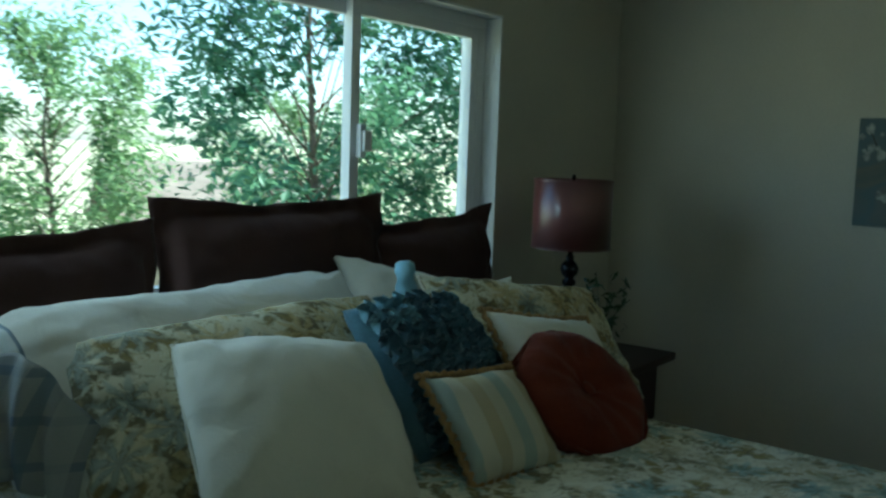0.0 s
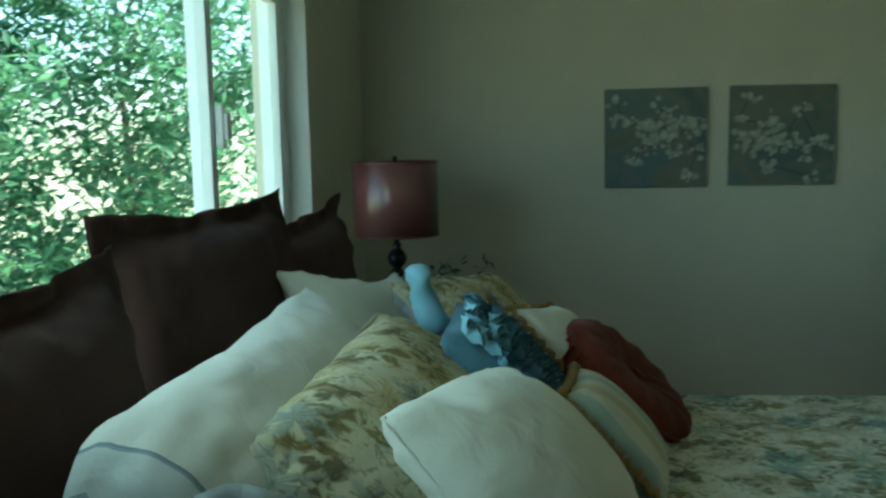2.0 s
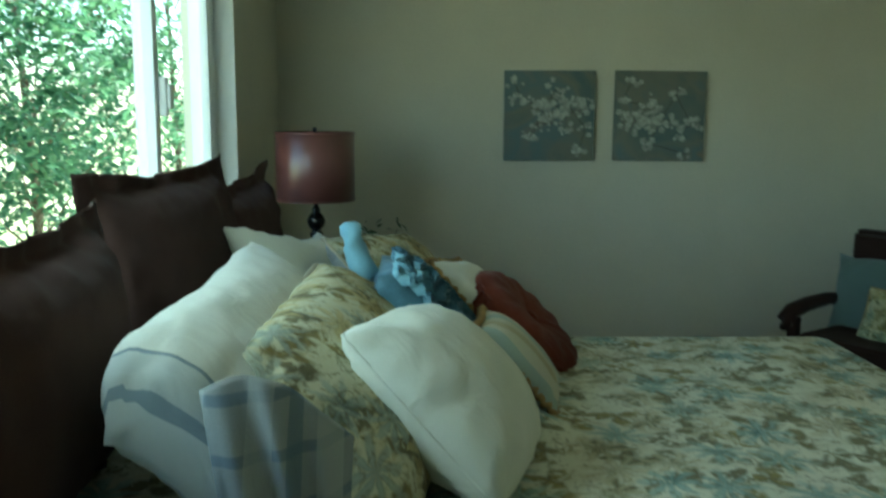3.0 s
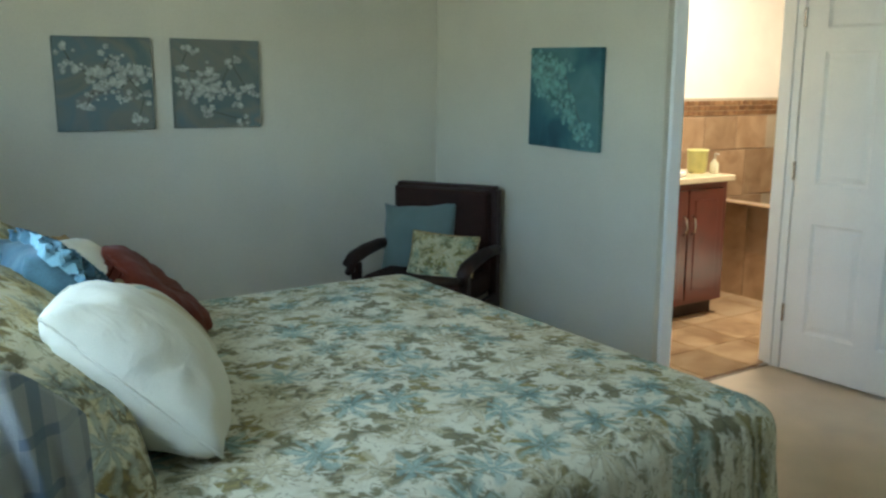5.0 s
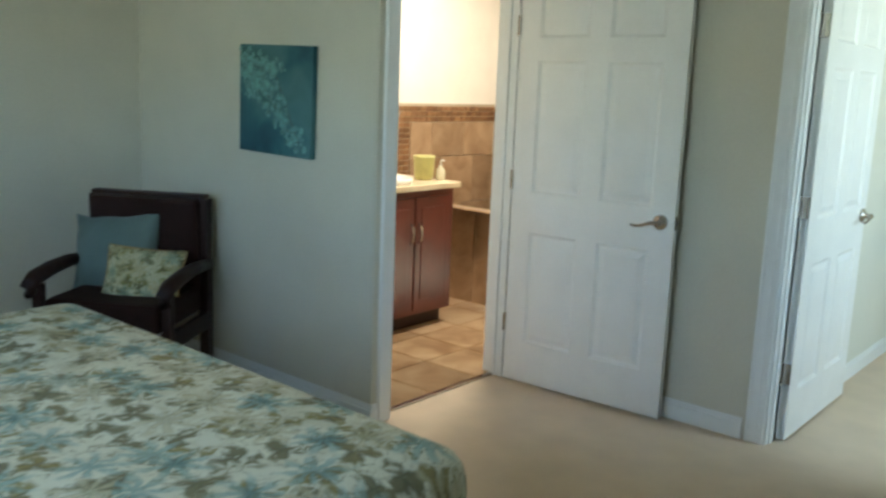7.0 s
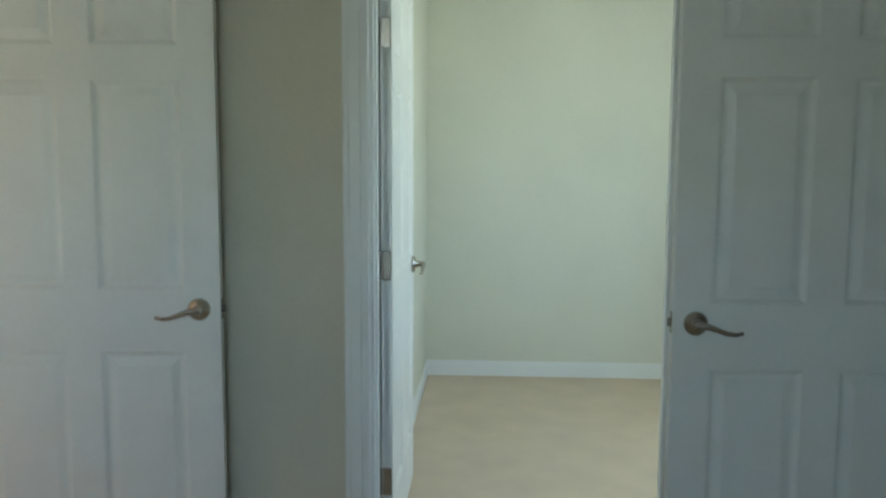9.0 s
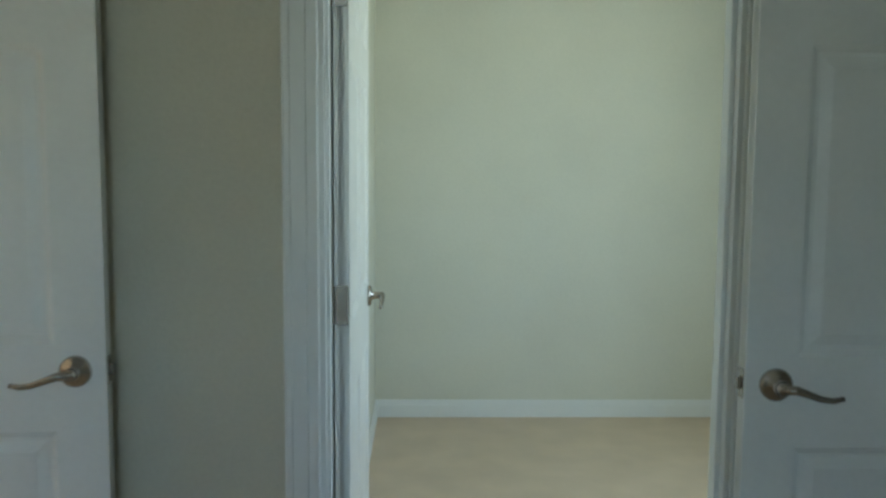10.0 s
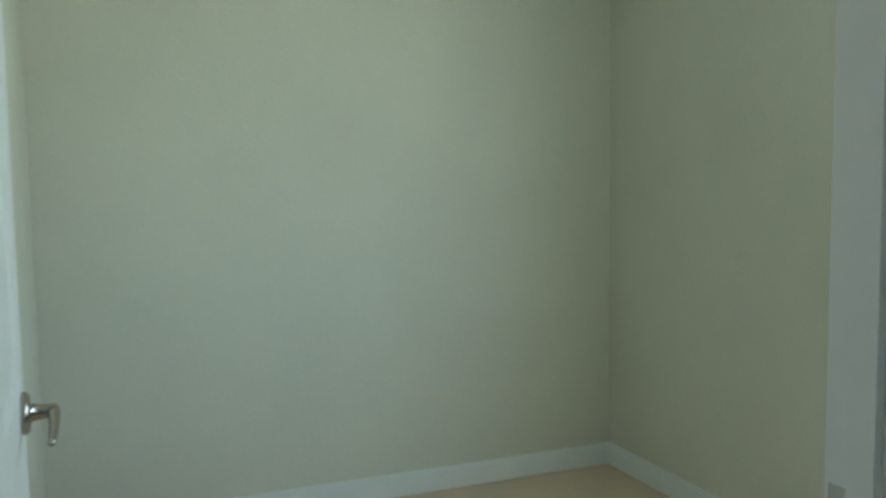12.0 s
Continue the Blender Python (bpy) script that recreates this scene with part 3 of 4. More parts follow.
# ---- cushions ----
def cushion_bm(w, h, t, flange=0.0, plump=2.6, wrinkle=0.006, pinch=0.06, seed=0, n=30, sag=0.0, side=0):
    """A stuffed cushion standing on its lower edge: x across, z up, thick along y. side: 1 front half, -1 back half, 0 both."""
    bm = bmesh.new()
    grid = {}
    for s in (1, -1):
        for i in range(n + 1):
            for j in range(n + 1):
                u, v = -1 + 2 * i / n, -1 + 2 * j / n
                fu, fv = flange / (w / 2), flange / (h / 2)
                a, b = min(1, abs(u) / (1 - fu)), min(1, abs(v) / (1 - fv))
                edge = max(0.0, 1 - a**plump) * max(0.0, 1 - b**plump)
                d = edge**0.55
                # the sides draw in between the pointed corners
                x = u * w / 2 * (1 - pinch * (1 - v * v) * abs(u) ** 3)
                z = v * h / 2 * (1 - pinch * (1 - u * u) * abs(v) ** 3)
                p = Vector((x * 6 + seed * 7.3, z * 6, seed * 3.1 + s))
                q = noise.noise(p) * 0.6 + noise.noise(p * 2.7) * 0.4
                rim = noise.noise(Vector((x * 22 + seed, z * 22, seed * 1.9))) * min(1, 3 * (1 - d))
                y = -s * (t / 2 * d * (1 + 0.10 * q) + 0.004) + rim * wrinkle * (1.3 if flange else 0.9)
                y += q * wrinkle * d
                # gathers running in from the corners
                cu, cv = 1 - abs(u), 1 - abs(v)
                y -= s * 0.7 * wrinkle * math.exp(-2.2 * math.hypot(cu, cv)) * math.sin(9 * math.atan2(cv, cu + 0.02) + seed + u + 2 * v) * min(1, 4 * d)
                x += noise.noise(p * 1.3 + Vector((9, 0, 0))) * 0.008
                z += noise.noise(p * 1.3 + Vector((0, 9, 0))) * 0.008
                z -= sag * (1 - u * u) * (0.5 + 0.5 * v)
                if flange and max(a, b) >= 1:
                    z += 0.012 * noise.noise(Vector((x * 9, z * 9, seed)))
                    y += 0.016 * noise.noise(Vector((x * 14, z * 14, seed + 5)))
                grid[s, i, j] = (x, y, z + h / 2)
    verts = {}
    for key, co in grid.items():
        s, i, j = key
        if s == -1 and (i in (0, n) or j in (0, n)):
            continue
        verts[key] = bm.verts.new(co)
    for s in (1, -1):
        if side and s != side:
            continue
        for i in range(n):
            for j in range(n):
                q = [verts.get((s, a, b)) or verts[(1, a, b)] for a, b in ((i, j), (i + 1, j), (i + 1, j + 1), (i, j + 1))]
                bm.faces.new(q if s == 1 else q[::-1])
    for v in [v for v in bm.verts if not v.link_faces]:
        bm.verts.remove(v)
    return bm


def droop(bm, start, r, lean, h):
    """Bends the end past x = start down under its own weight."""
    s, c = math.sin(radians(lean)), math.cos(radians(lean))
    for v in bm.verts:
        e = start - v.co.x
        if e > 0:
            a = min(e / r, 1.25)
            d = r * (1 - math.cos(a)) + (e - r * a) * math.sin(a)
            d *= max(0.0, min(1.0, v.co.z / h))
            v.co.x = start - r * math.sin(a) - (e - r * a) * math.cos(a)
            v.co.y += s * d
            v.co.z -= c * d
    return bm


def cord_bm(w, h, r, pinch=0.06, amp=0.0, steps=120):
    """The cord or fringe that runs round a cushion's seam."""
    pts = []
    for k in range(steps + 1):
        q = 4 * k / steps
        e, f = int(q) % 4, q - int(q)
        u, v = ((-1 + 2 * f, -1), (1, -1 + 2 * f), (1 - 2 * f, 1), (-1, 1 - 2 * f))[e]
        x = u * w / 2 * (1 - pinch * (1 - v * v) * abs(u) ** 3)
        z = v * h / 2 * (1 - pinch * (1 - u * u) * abs(v) ** 3)
        pts.append((x, amp * math.sin(k * 2.4), z + h / 2))
    return tube(pts, [r * (1 + 0.25 * math.sin(k * 2.6)) for k in range(steps + 1)], 6)


def leaning(x, y, z, yaw, lean, roll=0):
    return pose(x, y, z, 0, 0, yaw) @ pose(0, 0, 0, -lean, 0, 0) @ pose(0, 0, 0, 0, roll, 0)


BED = 0.765
# the brown shams against the window wall
for x, y, yaw, lean, w, h, roll, sd in ((1.325, 2.645, 3, 4, 0.73, 0.475, -0.5, 1), (2.055, 2.635, -10, 6, 0.75, 0.53, 0.0, 2), (2.685, 2.60, -6, 4, 0.67, 0.46, -4, 3)):
    c = thing("brown_pillow", leaning(x, y, BED - 0.015, yaw, lean, roll), "dark brown cotton pillow sham with a flat flanged edge", "pillow", "brown pillows along the window")
    part("cover", cushion_bm(w, h, 0.17, 0.045, 3.6, 0.009, 0.055, sd, 44, 0.012), BROWN, c, smooth=True)
# white sleeping pillows
c = thing("white_pillow", leaning(1.58, 2.20, BED - 0.01, -1, 43), "long white cotton sleeping pillow with a striped hem", "pillow")
part("cover", droop(cushion_bm(1.06, 0.44, 0.19, 0, 3.0, 0.012, 0.05, 11, 46), -0.34, 0.10, 43, 0.44), HEM, c, smooth=True)
c = thing("white_pillow", leaning(2.40, 2.255, BED - 0.03, -6, 38, 12), "white cotton sleeping pillow with a pointed corner", "pillow")
part("cover", cushion_bm(0.72, 0.42, 0.15, 0, 3.0, 0.012, 0.12, 12, 30, 0.03), WHITE, c, smooth=True)


def sham(x, y, yaw, lean, w, h, t, sd, roll=0, hang=9.0):
    s = thing("floral_sham", leaning(x, y, BED - 0.01, yaw, lean, roll), "cream floral pillow sham with olive leaves and corded edge", "pillow", "floral shams")
    part("front", droop(cushion_bm(w, h, t, 0, 3.0, 0.012, 0.05, sd, 40, 0.0, 1), -hang, 0.10, lean, h), SHAM, s, smooth=True)
    part("back", droop(cushion_bm(w, h, t, 0, 3.0, 0.012, 0.05, sd, 40, 0.0, -1), -hang, 0.10, lean, h), PLAID, s, "blue-grey plaid back", True)
    part("cord", droop(cord_bm(w, h, 0.005, 0.05), -hang, 0.10, lean, h), mat("cord", (0.50, 0.45, 0.33), 0.9), s, "twisted cream cord", True)
    return s


sham(1.587, 2.048, -9, 50, 0.85, 0.42, 0.22, 21, -3, 0.33)
sham(2.45, 1.975, -10, 45, 0.66, 0.39, 0.15, 22, 10)

# a folded plaid sheet hanging out under the sham's open end
bm = bmesh.new()
rows = []
for i in range(19):
    f = i / 18
    row = []
    for j in range(23):
        g = j / 22
        y = 2.175 + 0.20 * g + (0.05 * (0.5 - g) - 0.02) * f
        x = 1.215 - 0.09 * g**0.7 - 0.050 * math.sin(1.9 * f) + 0.010 * math.sin(19 * g + 3 * f) * (0.4 + f)
        z = 0.925 + 0.115 * math.sin(2.1 * g) - (0.165 + 0.06 * g) * f**1.15
        row.append(bm.verts.new((x, y, z)))
    rows.append(row)
for a, b in zip(rows, rows[1:]):
    for j in range(22):
        bm.faces.new((a[j], a[j + 1], b[j + 1], b[j]))
sh = part("plaid_sheet", bm, PLAID_SIDE, smooth=True)
sol = sh.modifiers.new("thick", "SOLIDIFY")
sol.thickness = 0.006
tagged(sh, "pale blue and grey plaid sheet hanging over the bed's side", "sheet")

# the blue ruffled cushion with one pale corner standing up
c = thing("ruffled_cushion", leaning(1.975, 1.925, BED - 0.01, 4, 40, 4), "slate blue satin cushion covered in ruffles", "cushion")
part("cover", cushion_bm(0.40, 0.38, 0.15, 0, 2.6, 0.012, 0.07, 31, 26), BLUEC, c, smooth=True)


def ruffle(material, cx, cz, y, rad, turns, seed, height=0.035):
    """A gathered ribbon wound into a loose flower on the cushion's face."""
    b = bmesh.new()
    rng = random.Random(seed)
    ring = []
    k = int(46 * turns)
    for i in range(k + 1):
        a = 2 * math.pi * turns * i / k
        r = rad * (0.15 + 0.85 * i / k)
        wv = (math.sin(a * 5.0 + seed) * 0.010 + math.sin(a * 11 + seed * 3) * 0.003) * height / 0.03
        base = b.verts.new((cx + r * math.cos(a), y, cz + r * math.sin(a)))
        midv = b.verts.new((cx + (r + 0.3 * height + wv * 0.6) * math.cos(a), y - height * 0.6, cz + (r + 0.3 * height + wv * 0.6) * math.sin(a)))
        top = b.verts.new((cx + (r + 0.6 * height + wv) * math.cos(a), y - height + wv * 0.8, cz + (r + 0.6 * height + wv) * math.sin(a)))
        ring.append((base, midv, top))
    for p, q in zip(ring, ring[1:]):
        b.faces.new((p[0], q[0], q[1], p[1]))
        b.faces.new((p[1], q[1], q[2], p[2]))
    return part("ruffle", b, material, c, smooth=True)


rng = random.Random(5)
for iz in range(8):
    for ix in range(8):
        cx, cz = (ix - 3.5) * 0.046 + rng.uniform(-0.008, 0.008), 0.03 + iz * 0.046 + rng.uniform(-0.008, 0.008)
        u, v = abs(cx) / 0.20, abs(cz - 0.19) / 0.19
        if u > 0.92 or v > 0.92:
            continue
        d = (max(0, 1 - u**2.6) * max(0, 1 - v**2.6)) ** 0.55
        ruffle(BLUEL if (ix < 3 and iz > 5) else BLUEC, cx, cz, -0.075 * d + 0.004, rng.uniform(0.017, 0.026), 1.7, rng.random() * 9, 0.020)
part("corner_flap", tube([(0.085, 0.05, 0.36), (0.10, 0.04, 0.41), (0.105, 0.025, 0.445), (0.107, 0.010, 0.475), (0.108, 0.0, 0.492), (0.108, -0.004, 0.498)], [0.034, 0.030, 0.028, 0.027, 0.025, 0.013], 16), BLUEL, c, "pale blue rolled corner", True)

# the fringed white cushion
c = thing("fringed_cushion", leaning(2.26, 1.79, BED - 0.01, -6, 43, 12), "cream white square cushion with a tan fringe", "cushion")
part("cover", cushion_bm(0.38, 0.33, 0.11, 0, 2.8, 0.008, 0.07, 41, 26), WHITE, c, smooth=True)
part("fringe", cord_bm(0.39, 0.34, 0.007, 0.07, 0.006), FRINGE, c, "tan looped fringe", True)
# the striped cushion
c = thing("striped_cushion", leaning(1.915, 1.765, BED - 0.02, -4, 44, 6), "small satin cushion with green and cream stripes", "cushion")
part("cover", cushion_bm(0.28, 0.25, 0.10, 0, 2.8, 0.008, 0.06, 43, 26), STRIPE, c, smooth=True)
part("fringe", cord_bm(0.29, 0.26, 0.008, 0.06, 0.006), FRINGE, c, "tan ruffled edge", True)
# the white front cushion
c = thing("white_cushion", leaning(1.475, 1.895, BED - 0.005, -11, 46, 8), "plump white cotton square cushion with corded seam", "cushion")
part("cover", cushion_bm(0.42, 0.37, 0.22, 0, 2.2, 0.010, -0.02, 51, 36), WHITE, c, smooth=True)
part("cord", cord_bm(0.42, 0.37, 0.003, -0.02), WHITE, c, smooth=True)


def pleated_disc(r, t):
    """A round boxed cushion with pleats gathered to a button on each face."""
    bm = bmesh.new()
    seg, rings = 72, []
    prof = [(0.0, -0.30), (0.10, -0.34), (0.3, -0.46), (0.6, -0.52), (0.85, -0.48), (0.97, -0.36), (1.0, -0.25), (0.985, 0.0), (1.0, 0.25), (0.97, 0.36), (0.85, 0.48), (0.6, 0.52), (0.3, 0.46), (0.10, 0.34), (0.0, 0.30)]
    for f, y in prof:
        ring = []
        for k in range(seg):
            a = 2 * math.pi * k / seg
            pl = 1 + 0.05 * math.sin(12 * a) * (0.3 < f < 0.95) * math.copysign(1, 1)
            wob = 0.012 * noise.noise(Vector((math.cos(a) * 2, math.sin(a) * 2, y * 3)))
            ring.append(bm.verts.new(((r * f + wob) * math.cos(a), y * t * pl, (r * f + wob) * math.sin(a) + r)))
        rings.append(ring)
    for a, b in zip(rings, rings[1:]):
        for k in range(seg):
            bm.faces.new((a[k], a[(k + 1) % seg], b[(k + 1) % seg], b[k]))
    bmesh.ops.remove_doubles(bm, verts=bm.verts, dist=1e-5)
    bmesh.ops.recalc_face_normals(bm, faces=bm.faces)
    return bm


R = 0.176
c = thing("round_cushion", leaning(2.20, 1.685, BED - 0.052, -12, 47), "round rust red pleated cushion leaning on the others", "cushion")
part("cover", pleated_disc(R, 0.125), RUST, c, smooth=True)
part("button", lathe([(0.0, 0.0), (0.016, 0.0), (0.018, 0.006), (0.012, 0.011), (0.0, 0.012)], 16), RUST, c, smooth=True).matrix_basis = pose(0, -0.045, R, 90, 0, 0)
for s in (-1, 1):
    pts = [(R * 1.005 * math.cos(k * math.pi / 40), s * 0.032, R + R * 1.005 * math.sin(k * math.pi / 40)) for k in range(81)]
    part("piping", tube(pts, [0.0045 + 0.0015 * math.sin(k * 2.1) for k in range(81)], 6), RUST, c, smooth=True)
for k in range(34):
    a = 2 * math.pi * k / 34
    st = part("gather", boxes((-0.004, 0.004, -0.034, 0.034, -0.003, 0.004), bevel=0.002), RUST, c)
    st.matrix_basis = Matrix.Translation((R * 0.997 * math.cos(a), 0, R + R * 0.997 * math.sin(a))) @ pose(0, 0, 0, 0, 90 - math.degrees(a), 0) @ pose(0, 0, 0, 0, 0, 18)

# ---- the bed ----
BX0, BX1, BY_0 = 1.045, 2.47, 0.895
bed = thing("bed", pose(0, 0, 0), "queen bed with mattress and box spring, no headboard", "bed")
part("mattress", boxes((BX0 + 0.02, BX1 - 0.02, BY_0 + 0.03, 2.70, 0.47, 0.71), bevel=0.04), WHITE, bed)
part("box_spring", boxes((BX0 + 0.03, BX1 - 0.03, BY_0 + 0.04, 2.70, 0.22, 0.467), bevel=0.02), mat("ticking", (0.5, 0.48, 0.42), 0.9), bed)
for x in (BX0 + 0.10, BX1 - 0.10):
    for y in (BY_0 + 0.12, 2.52):
        part("leg", boxes((x - 0.025, x + 0.025, y - 0.025, y + 0.025, 0, 0.218), bevel=0.004), WOOD_DARK, bed)

# the bedspread: a soft top, rounded edges and folds down to near the floor
bm = bmesh.new()
rows = []
NX, NYY = 96, 90
drop, rad = 0.70, 0.075
ux0, ux1, vy0, vy1 = BX0, BX1, BY_0, 2.72


def over(s):
    """From a run past the edge to the way out and the way down, round a soft edge."""
    if s <= 0:
        return 0.0, 0.0
    arc = rad * math.pi / 2
    if s < arc:
        a = s / rad
        return rad * math.sin(a), -rad * (1 - math.cos(a))
    return rad + 0.07 * (s - arc), -rad - (s - arc)


for j in range(NYY + 1):
    v = vy0 - drop + (vy1 - vy0 + drop) * j / NYY
    row = []
    for i in range(NX + 1):
        u = ux0 - drop + (ux1 - ux0 + 2 * drop) * i / NX
        sx = (ux0 - u) if u < ux0 else (u - ux1 if u > ux1 else 0.0)
        sy = max(0.0, vy0 - v)
        s = math.hypot(sx, sy) if sx and sy else max(sx, sy)
        s = min(s, drop)
        out, down = over(s)
        dx = (-1 if u < ux0 else 1) * sx / (math.hypot(sx, sy) or 1)
        dy = -sy / (math.hypot(sx, sy) or 1)
        x, y = min(max(u, ux0), ux1) + dx * out, max(v, vy0) + dy * out
        fold = max(0.0, -down - 0.08)
        q = math.sin((u if sy > sx else v) * 21 + 2 * math.sin(v * 5 + u * 3)) * 0.012 * min(1, fold * 2.2)
        x, y = x + dx * q, y + dy * q
        z = BED - 0.006 + down
        if s == 0:
            z += 0.016 * noise.noise(Vector((u * 3.1, v * 3.1, 0))) + 0.007 * noise.noise(Vector((u * 9, v * 9, 2)))
            z -= 0.014 * max(0, 1 - min(u - ux0, ux1 - u, v - vy0) / 0.25)
        else:
            z -= 0.014 * max(0, 1 - s / 0.3)
        row.append(bm.verts.new((x, y, max(z, 0.03))))
    rows.append(row)
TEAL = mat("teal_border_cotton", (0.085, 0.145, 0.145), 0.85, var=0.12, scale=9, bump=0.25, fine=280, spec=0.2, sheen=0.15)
sp = thing("bedspread", pose(0, 0, 0), "bedspread with blue flowers and olive leaves on cream", "bedspread")
coords = [[v.co.copy() for v in row] for row in rows]
bm.free()
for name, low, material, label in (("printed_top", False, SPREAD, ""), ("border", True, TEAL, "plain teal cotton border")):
    bm = bmesh.new()
    made = {}
    for j in range(NYY):
        for i in range(NX):
            u = ux0 - drop + (ux1 - ux0 + 2 * drop) * (i + 0.5) / NX
            v = vy0 - drop + (vy1 - vy0 + drop) * (j + 0.5) / NYY
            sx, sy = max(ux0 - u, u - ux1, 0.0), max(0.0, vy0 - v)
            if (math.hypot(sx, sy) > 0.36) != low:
                continue
            q = []
            for jj, ii in ((j, i), (j, i + 1), (j + 1, i + 1), (j + 1, i)):
                if (jj, ii) not in made:
                    made[jj, ii] = bm.verts.new(coords[jj][ii])
                q.append(made[jj, ii])
            bm.faces.new(q)
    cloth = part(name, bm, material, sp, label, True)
    sol = cloth.modifiers.new("thick", "SOLIDIFY")
    sol.thickness, sol.offset = 0.010, -1


# ---- lamp, nightstand and plant ----
LX, LY, LZ = 3.36, 2.47, 0.665
ns = thing("nightstand", pose(LX, LY - 0.06, 0), "small dark wooden nightstand beside the bed", "nightstand")
part("top", boxes((-0.27, 0.27, -0.28, 0.28, LZ - 0.03, LZ), bevel=0.006), WOOD_DARK, ns)
part("body", boxes((-0.24, 0.24, -0.21, 0.22, 0.18, LZ - 0.03), bevel=0.003), WOOD_DARK, ns)
part("drawer", boxes((-0.225, 0.225, -0.226, -0.209, 0.40, LZ - 0.05), bevel=0.004), WOOD_DARK, ns)
part("knob", lathe([(0.0, 0.0), (0.008, 0.0), (0.006, 0.012), (0.014, 0.022), (0.0, 0.028)], 12), STEEL, ns, smooth=True).matrix_basis = pose(0, -0.226, 0.52, 90, 0, 0)
for x in (-0.22, 0.22):
    for y in (-0.19, 0.20):
        part("leg", boxes((x - 0.02, x + 0.02, y - 0.02, y + 0.02, 0, 0.18), bevel=0.003), WOOD_DARK, ns)

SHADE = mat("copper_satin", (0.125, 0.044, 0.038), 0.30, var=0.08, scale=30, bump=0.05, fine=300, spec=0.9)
LAMPB = mat("black_resin", (0.012, 0.010, 0.010), 0.25, var=0.3, bump=0.05)
lamp = thing("table_lamp", pose(LX, LY, LZ), "table lamp with coppery satin drum shade, unlit", "lamp")
base = part("base", lathe([(0.0, 0.0), (0.075, 0.0), (0.078, 0.012), (0.060, 0.022), (0.028, 0.034), (0.020, 0.05), (0.030, 0.068), (0.046, 0.10), (0.052, 0.14), (0.046, 0.185), (0.030, 0.225), (0.018, 0.245), (0.026, 0.256), (0.026, 0.268), (0.015, 0.278), (0.030, 0.295), (0.036, 0.315), (0.028, 0.335), (0.014, 0.35), (0.017, 0.36), (0.010, 0.372), (0.008, 0.41), (0.0, 0.41)], 28), LAMPB, lamp, "turned black base", True)
sd = bmesh.new()
for r, z0, z1 in ((0.150, 0.396, 0.657),):
    ring = [[sd.verts.new((rr * math.cos(2 * math.pi * k / 64), rr * math.sin(2 * math.pi * k / 64), z)) for k in range(64)] for rr, z in ((r, z0), (r, z1), (r - 0.003, z1), (r - 0.003, z0))]
    for a in range(4):
        for k in range(64):
            sd.faces.new((ring[a][k], ring[a][(k + 1) % 64], ring[(a + 1) % 4][(k + 1) % 64], ring[(a + 1) % 4][k]))
shade = part("shade", sd, SHADE, lamp, "coppery satin drum shade", True)
tangent = SHADE.node_tree.nodes.new("ShaderNodeTangent")
tangent.direction_type, tangent.axis = "RADIAL", "Z"
SHADE.node_tree.links.new(tangent.outputs[0], SHADE.node_tree.nodes["Principled BSDF"].inputs["Tangent"])
SHADE.node_tree.nodes["Principled BSDF"].inputs["Anisotropic"].default_value = 0.85
SHADE.node_tree.nodes["Principled BSDF"].inputs["Anisotropic Rotation"].default_value = 0.25
for z in (0.398, 0.652):
    part("shade_trim", tube([(0.1512 * math.cos(2 * math.pi * k / 64), 0.1512 * math.sin(2 * math.pi * k / 64), z) for k in range(65)], 0.003, 6), SHADE, lamp, smooth=True)
for a in (0, 120, 240):
    part("spider_arm", tube([(0, 0, 0.645), (0.148 * math.cos(radians(a)), 0.148 * math.sin(radians(a)), 0.648)], 0.002, 6), STEEL, lamp)
part("harp", tube([(0.0, 0, 0.405), (0.045, 0, 0.45), (0.052, 0, 0.55), (0.03, 0, 0.625), (0, 0, 0.645), (-0.03, 0, 0.625), (-0.052, 0, 0.55), (-0.045, 0, 0.45), (0, 0, 0.405)], 0.002, 6), STEEL, lamp)
part("finial", lathe([(0.0, 0.645), (0.006, 0.645), (0.004, 0.655), (0.009, 0.664), (0.007, 0.672), (0.0, 0.676)], 14), LAMPB, lamp, smooth=True)

LEAFD = mat("plant_leaf", (0.035, 0.07, 0.025), 0.5, var=0.4, scale=20, bump=0.1)


def leaf_quads(bm, p, normal, size, rng):
    """One folded, pointed leaf."""
    n = normal.normalized()
    a = n.orthogonal().normalized()
    a.rotate(Matrix.Rotation(rng.uniform(0, 6.28), 3, n))
    b = n.cross(a)
    vs = [bm.verts.new(p + v) for v in (a * -size, b * size * 0.36 + n * size * 0.12, a * size, b * -size * 0.36 + n * size * 0.12)]
    bm.faces.new((vs[0], vs[1], vs[2]))
    bm.faces.new((vs[0], vs[2], vs[3]))


pl = thing("potted_plant", pose(3.19, 2.24, LZ), "small dark green trailing plant in a black pot", "plant")
part("pot", lathe([(0.0, 0.0), (0.036, 0.0), (0.048, 0.08), (0.052, 0.082), (0.052, 0.095), (0.046, 0.095), (0.044, 0.085), (0.0, 0.085)], 24), LAMPB, pl, smooth=True)
rng = random.Random(8)
bm = bmesh.new()
for k in range(22):
    a, up, out = rng.uniform(0, 6.28), rng.uniform(0.04, 0.26), rng.uniform(0.03, 0.13)
    tip = Vector((out * math.cos(a), out * math.sin(a), 0.085 + up))
    for f in (0.35, 0.55, 0.75, 0.9, 1.0):
        leaf_quads(bm, Vector((tip.x * f, tip.y * f, 0.085 + up * f)) + Vector((rng.gauss(0, 0.008), rng.gauss(0, 0.008), rng.gauss(0, 0.01))), Vector((rng.gauss(0, 1), rng.gauss(0, 1), 1)), rng.uniform(0.014, 0.026), rng)
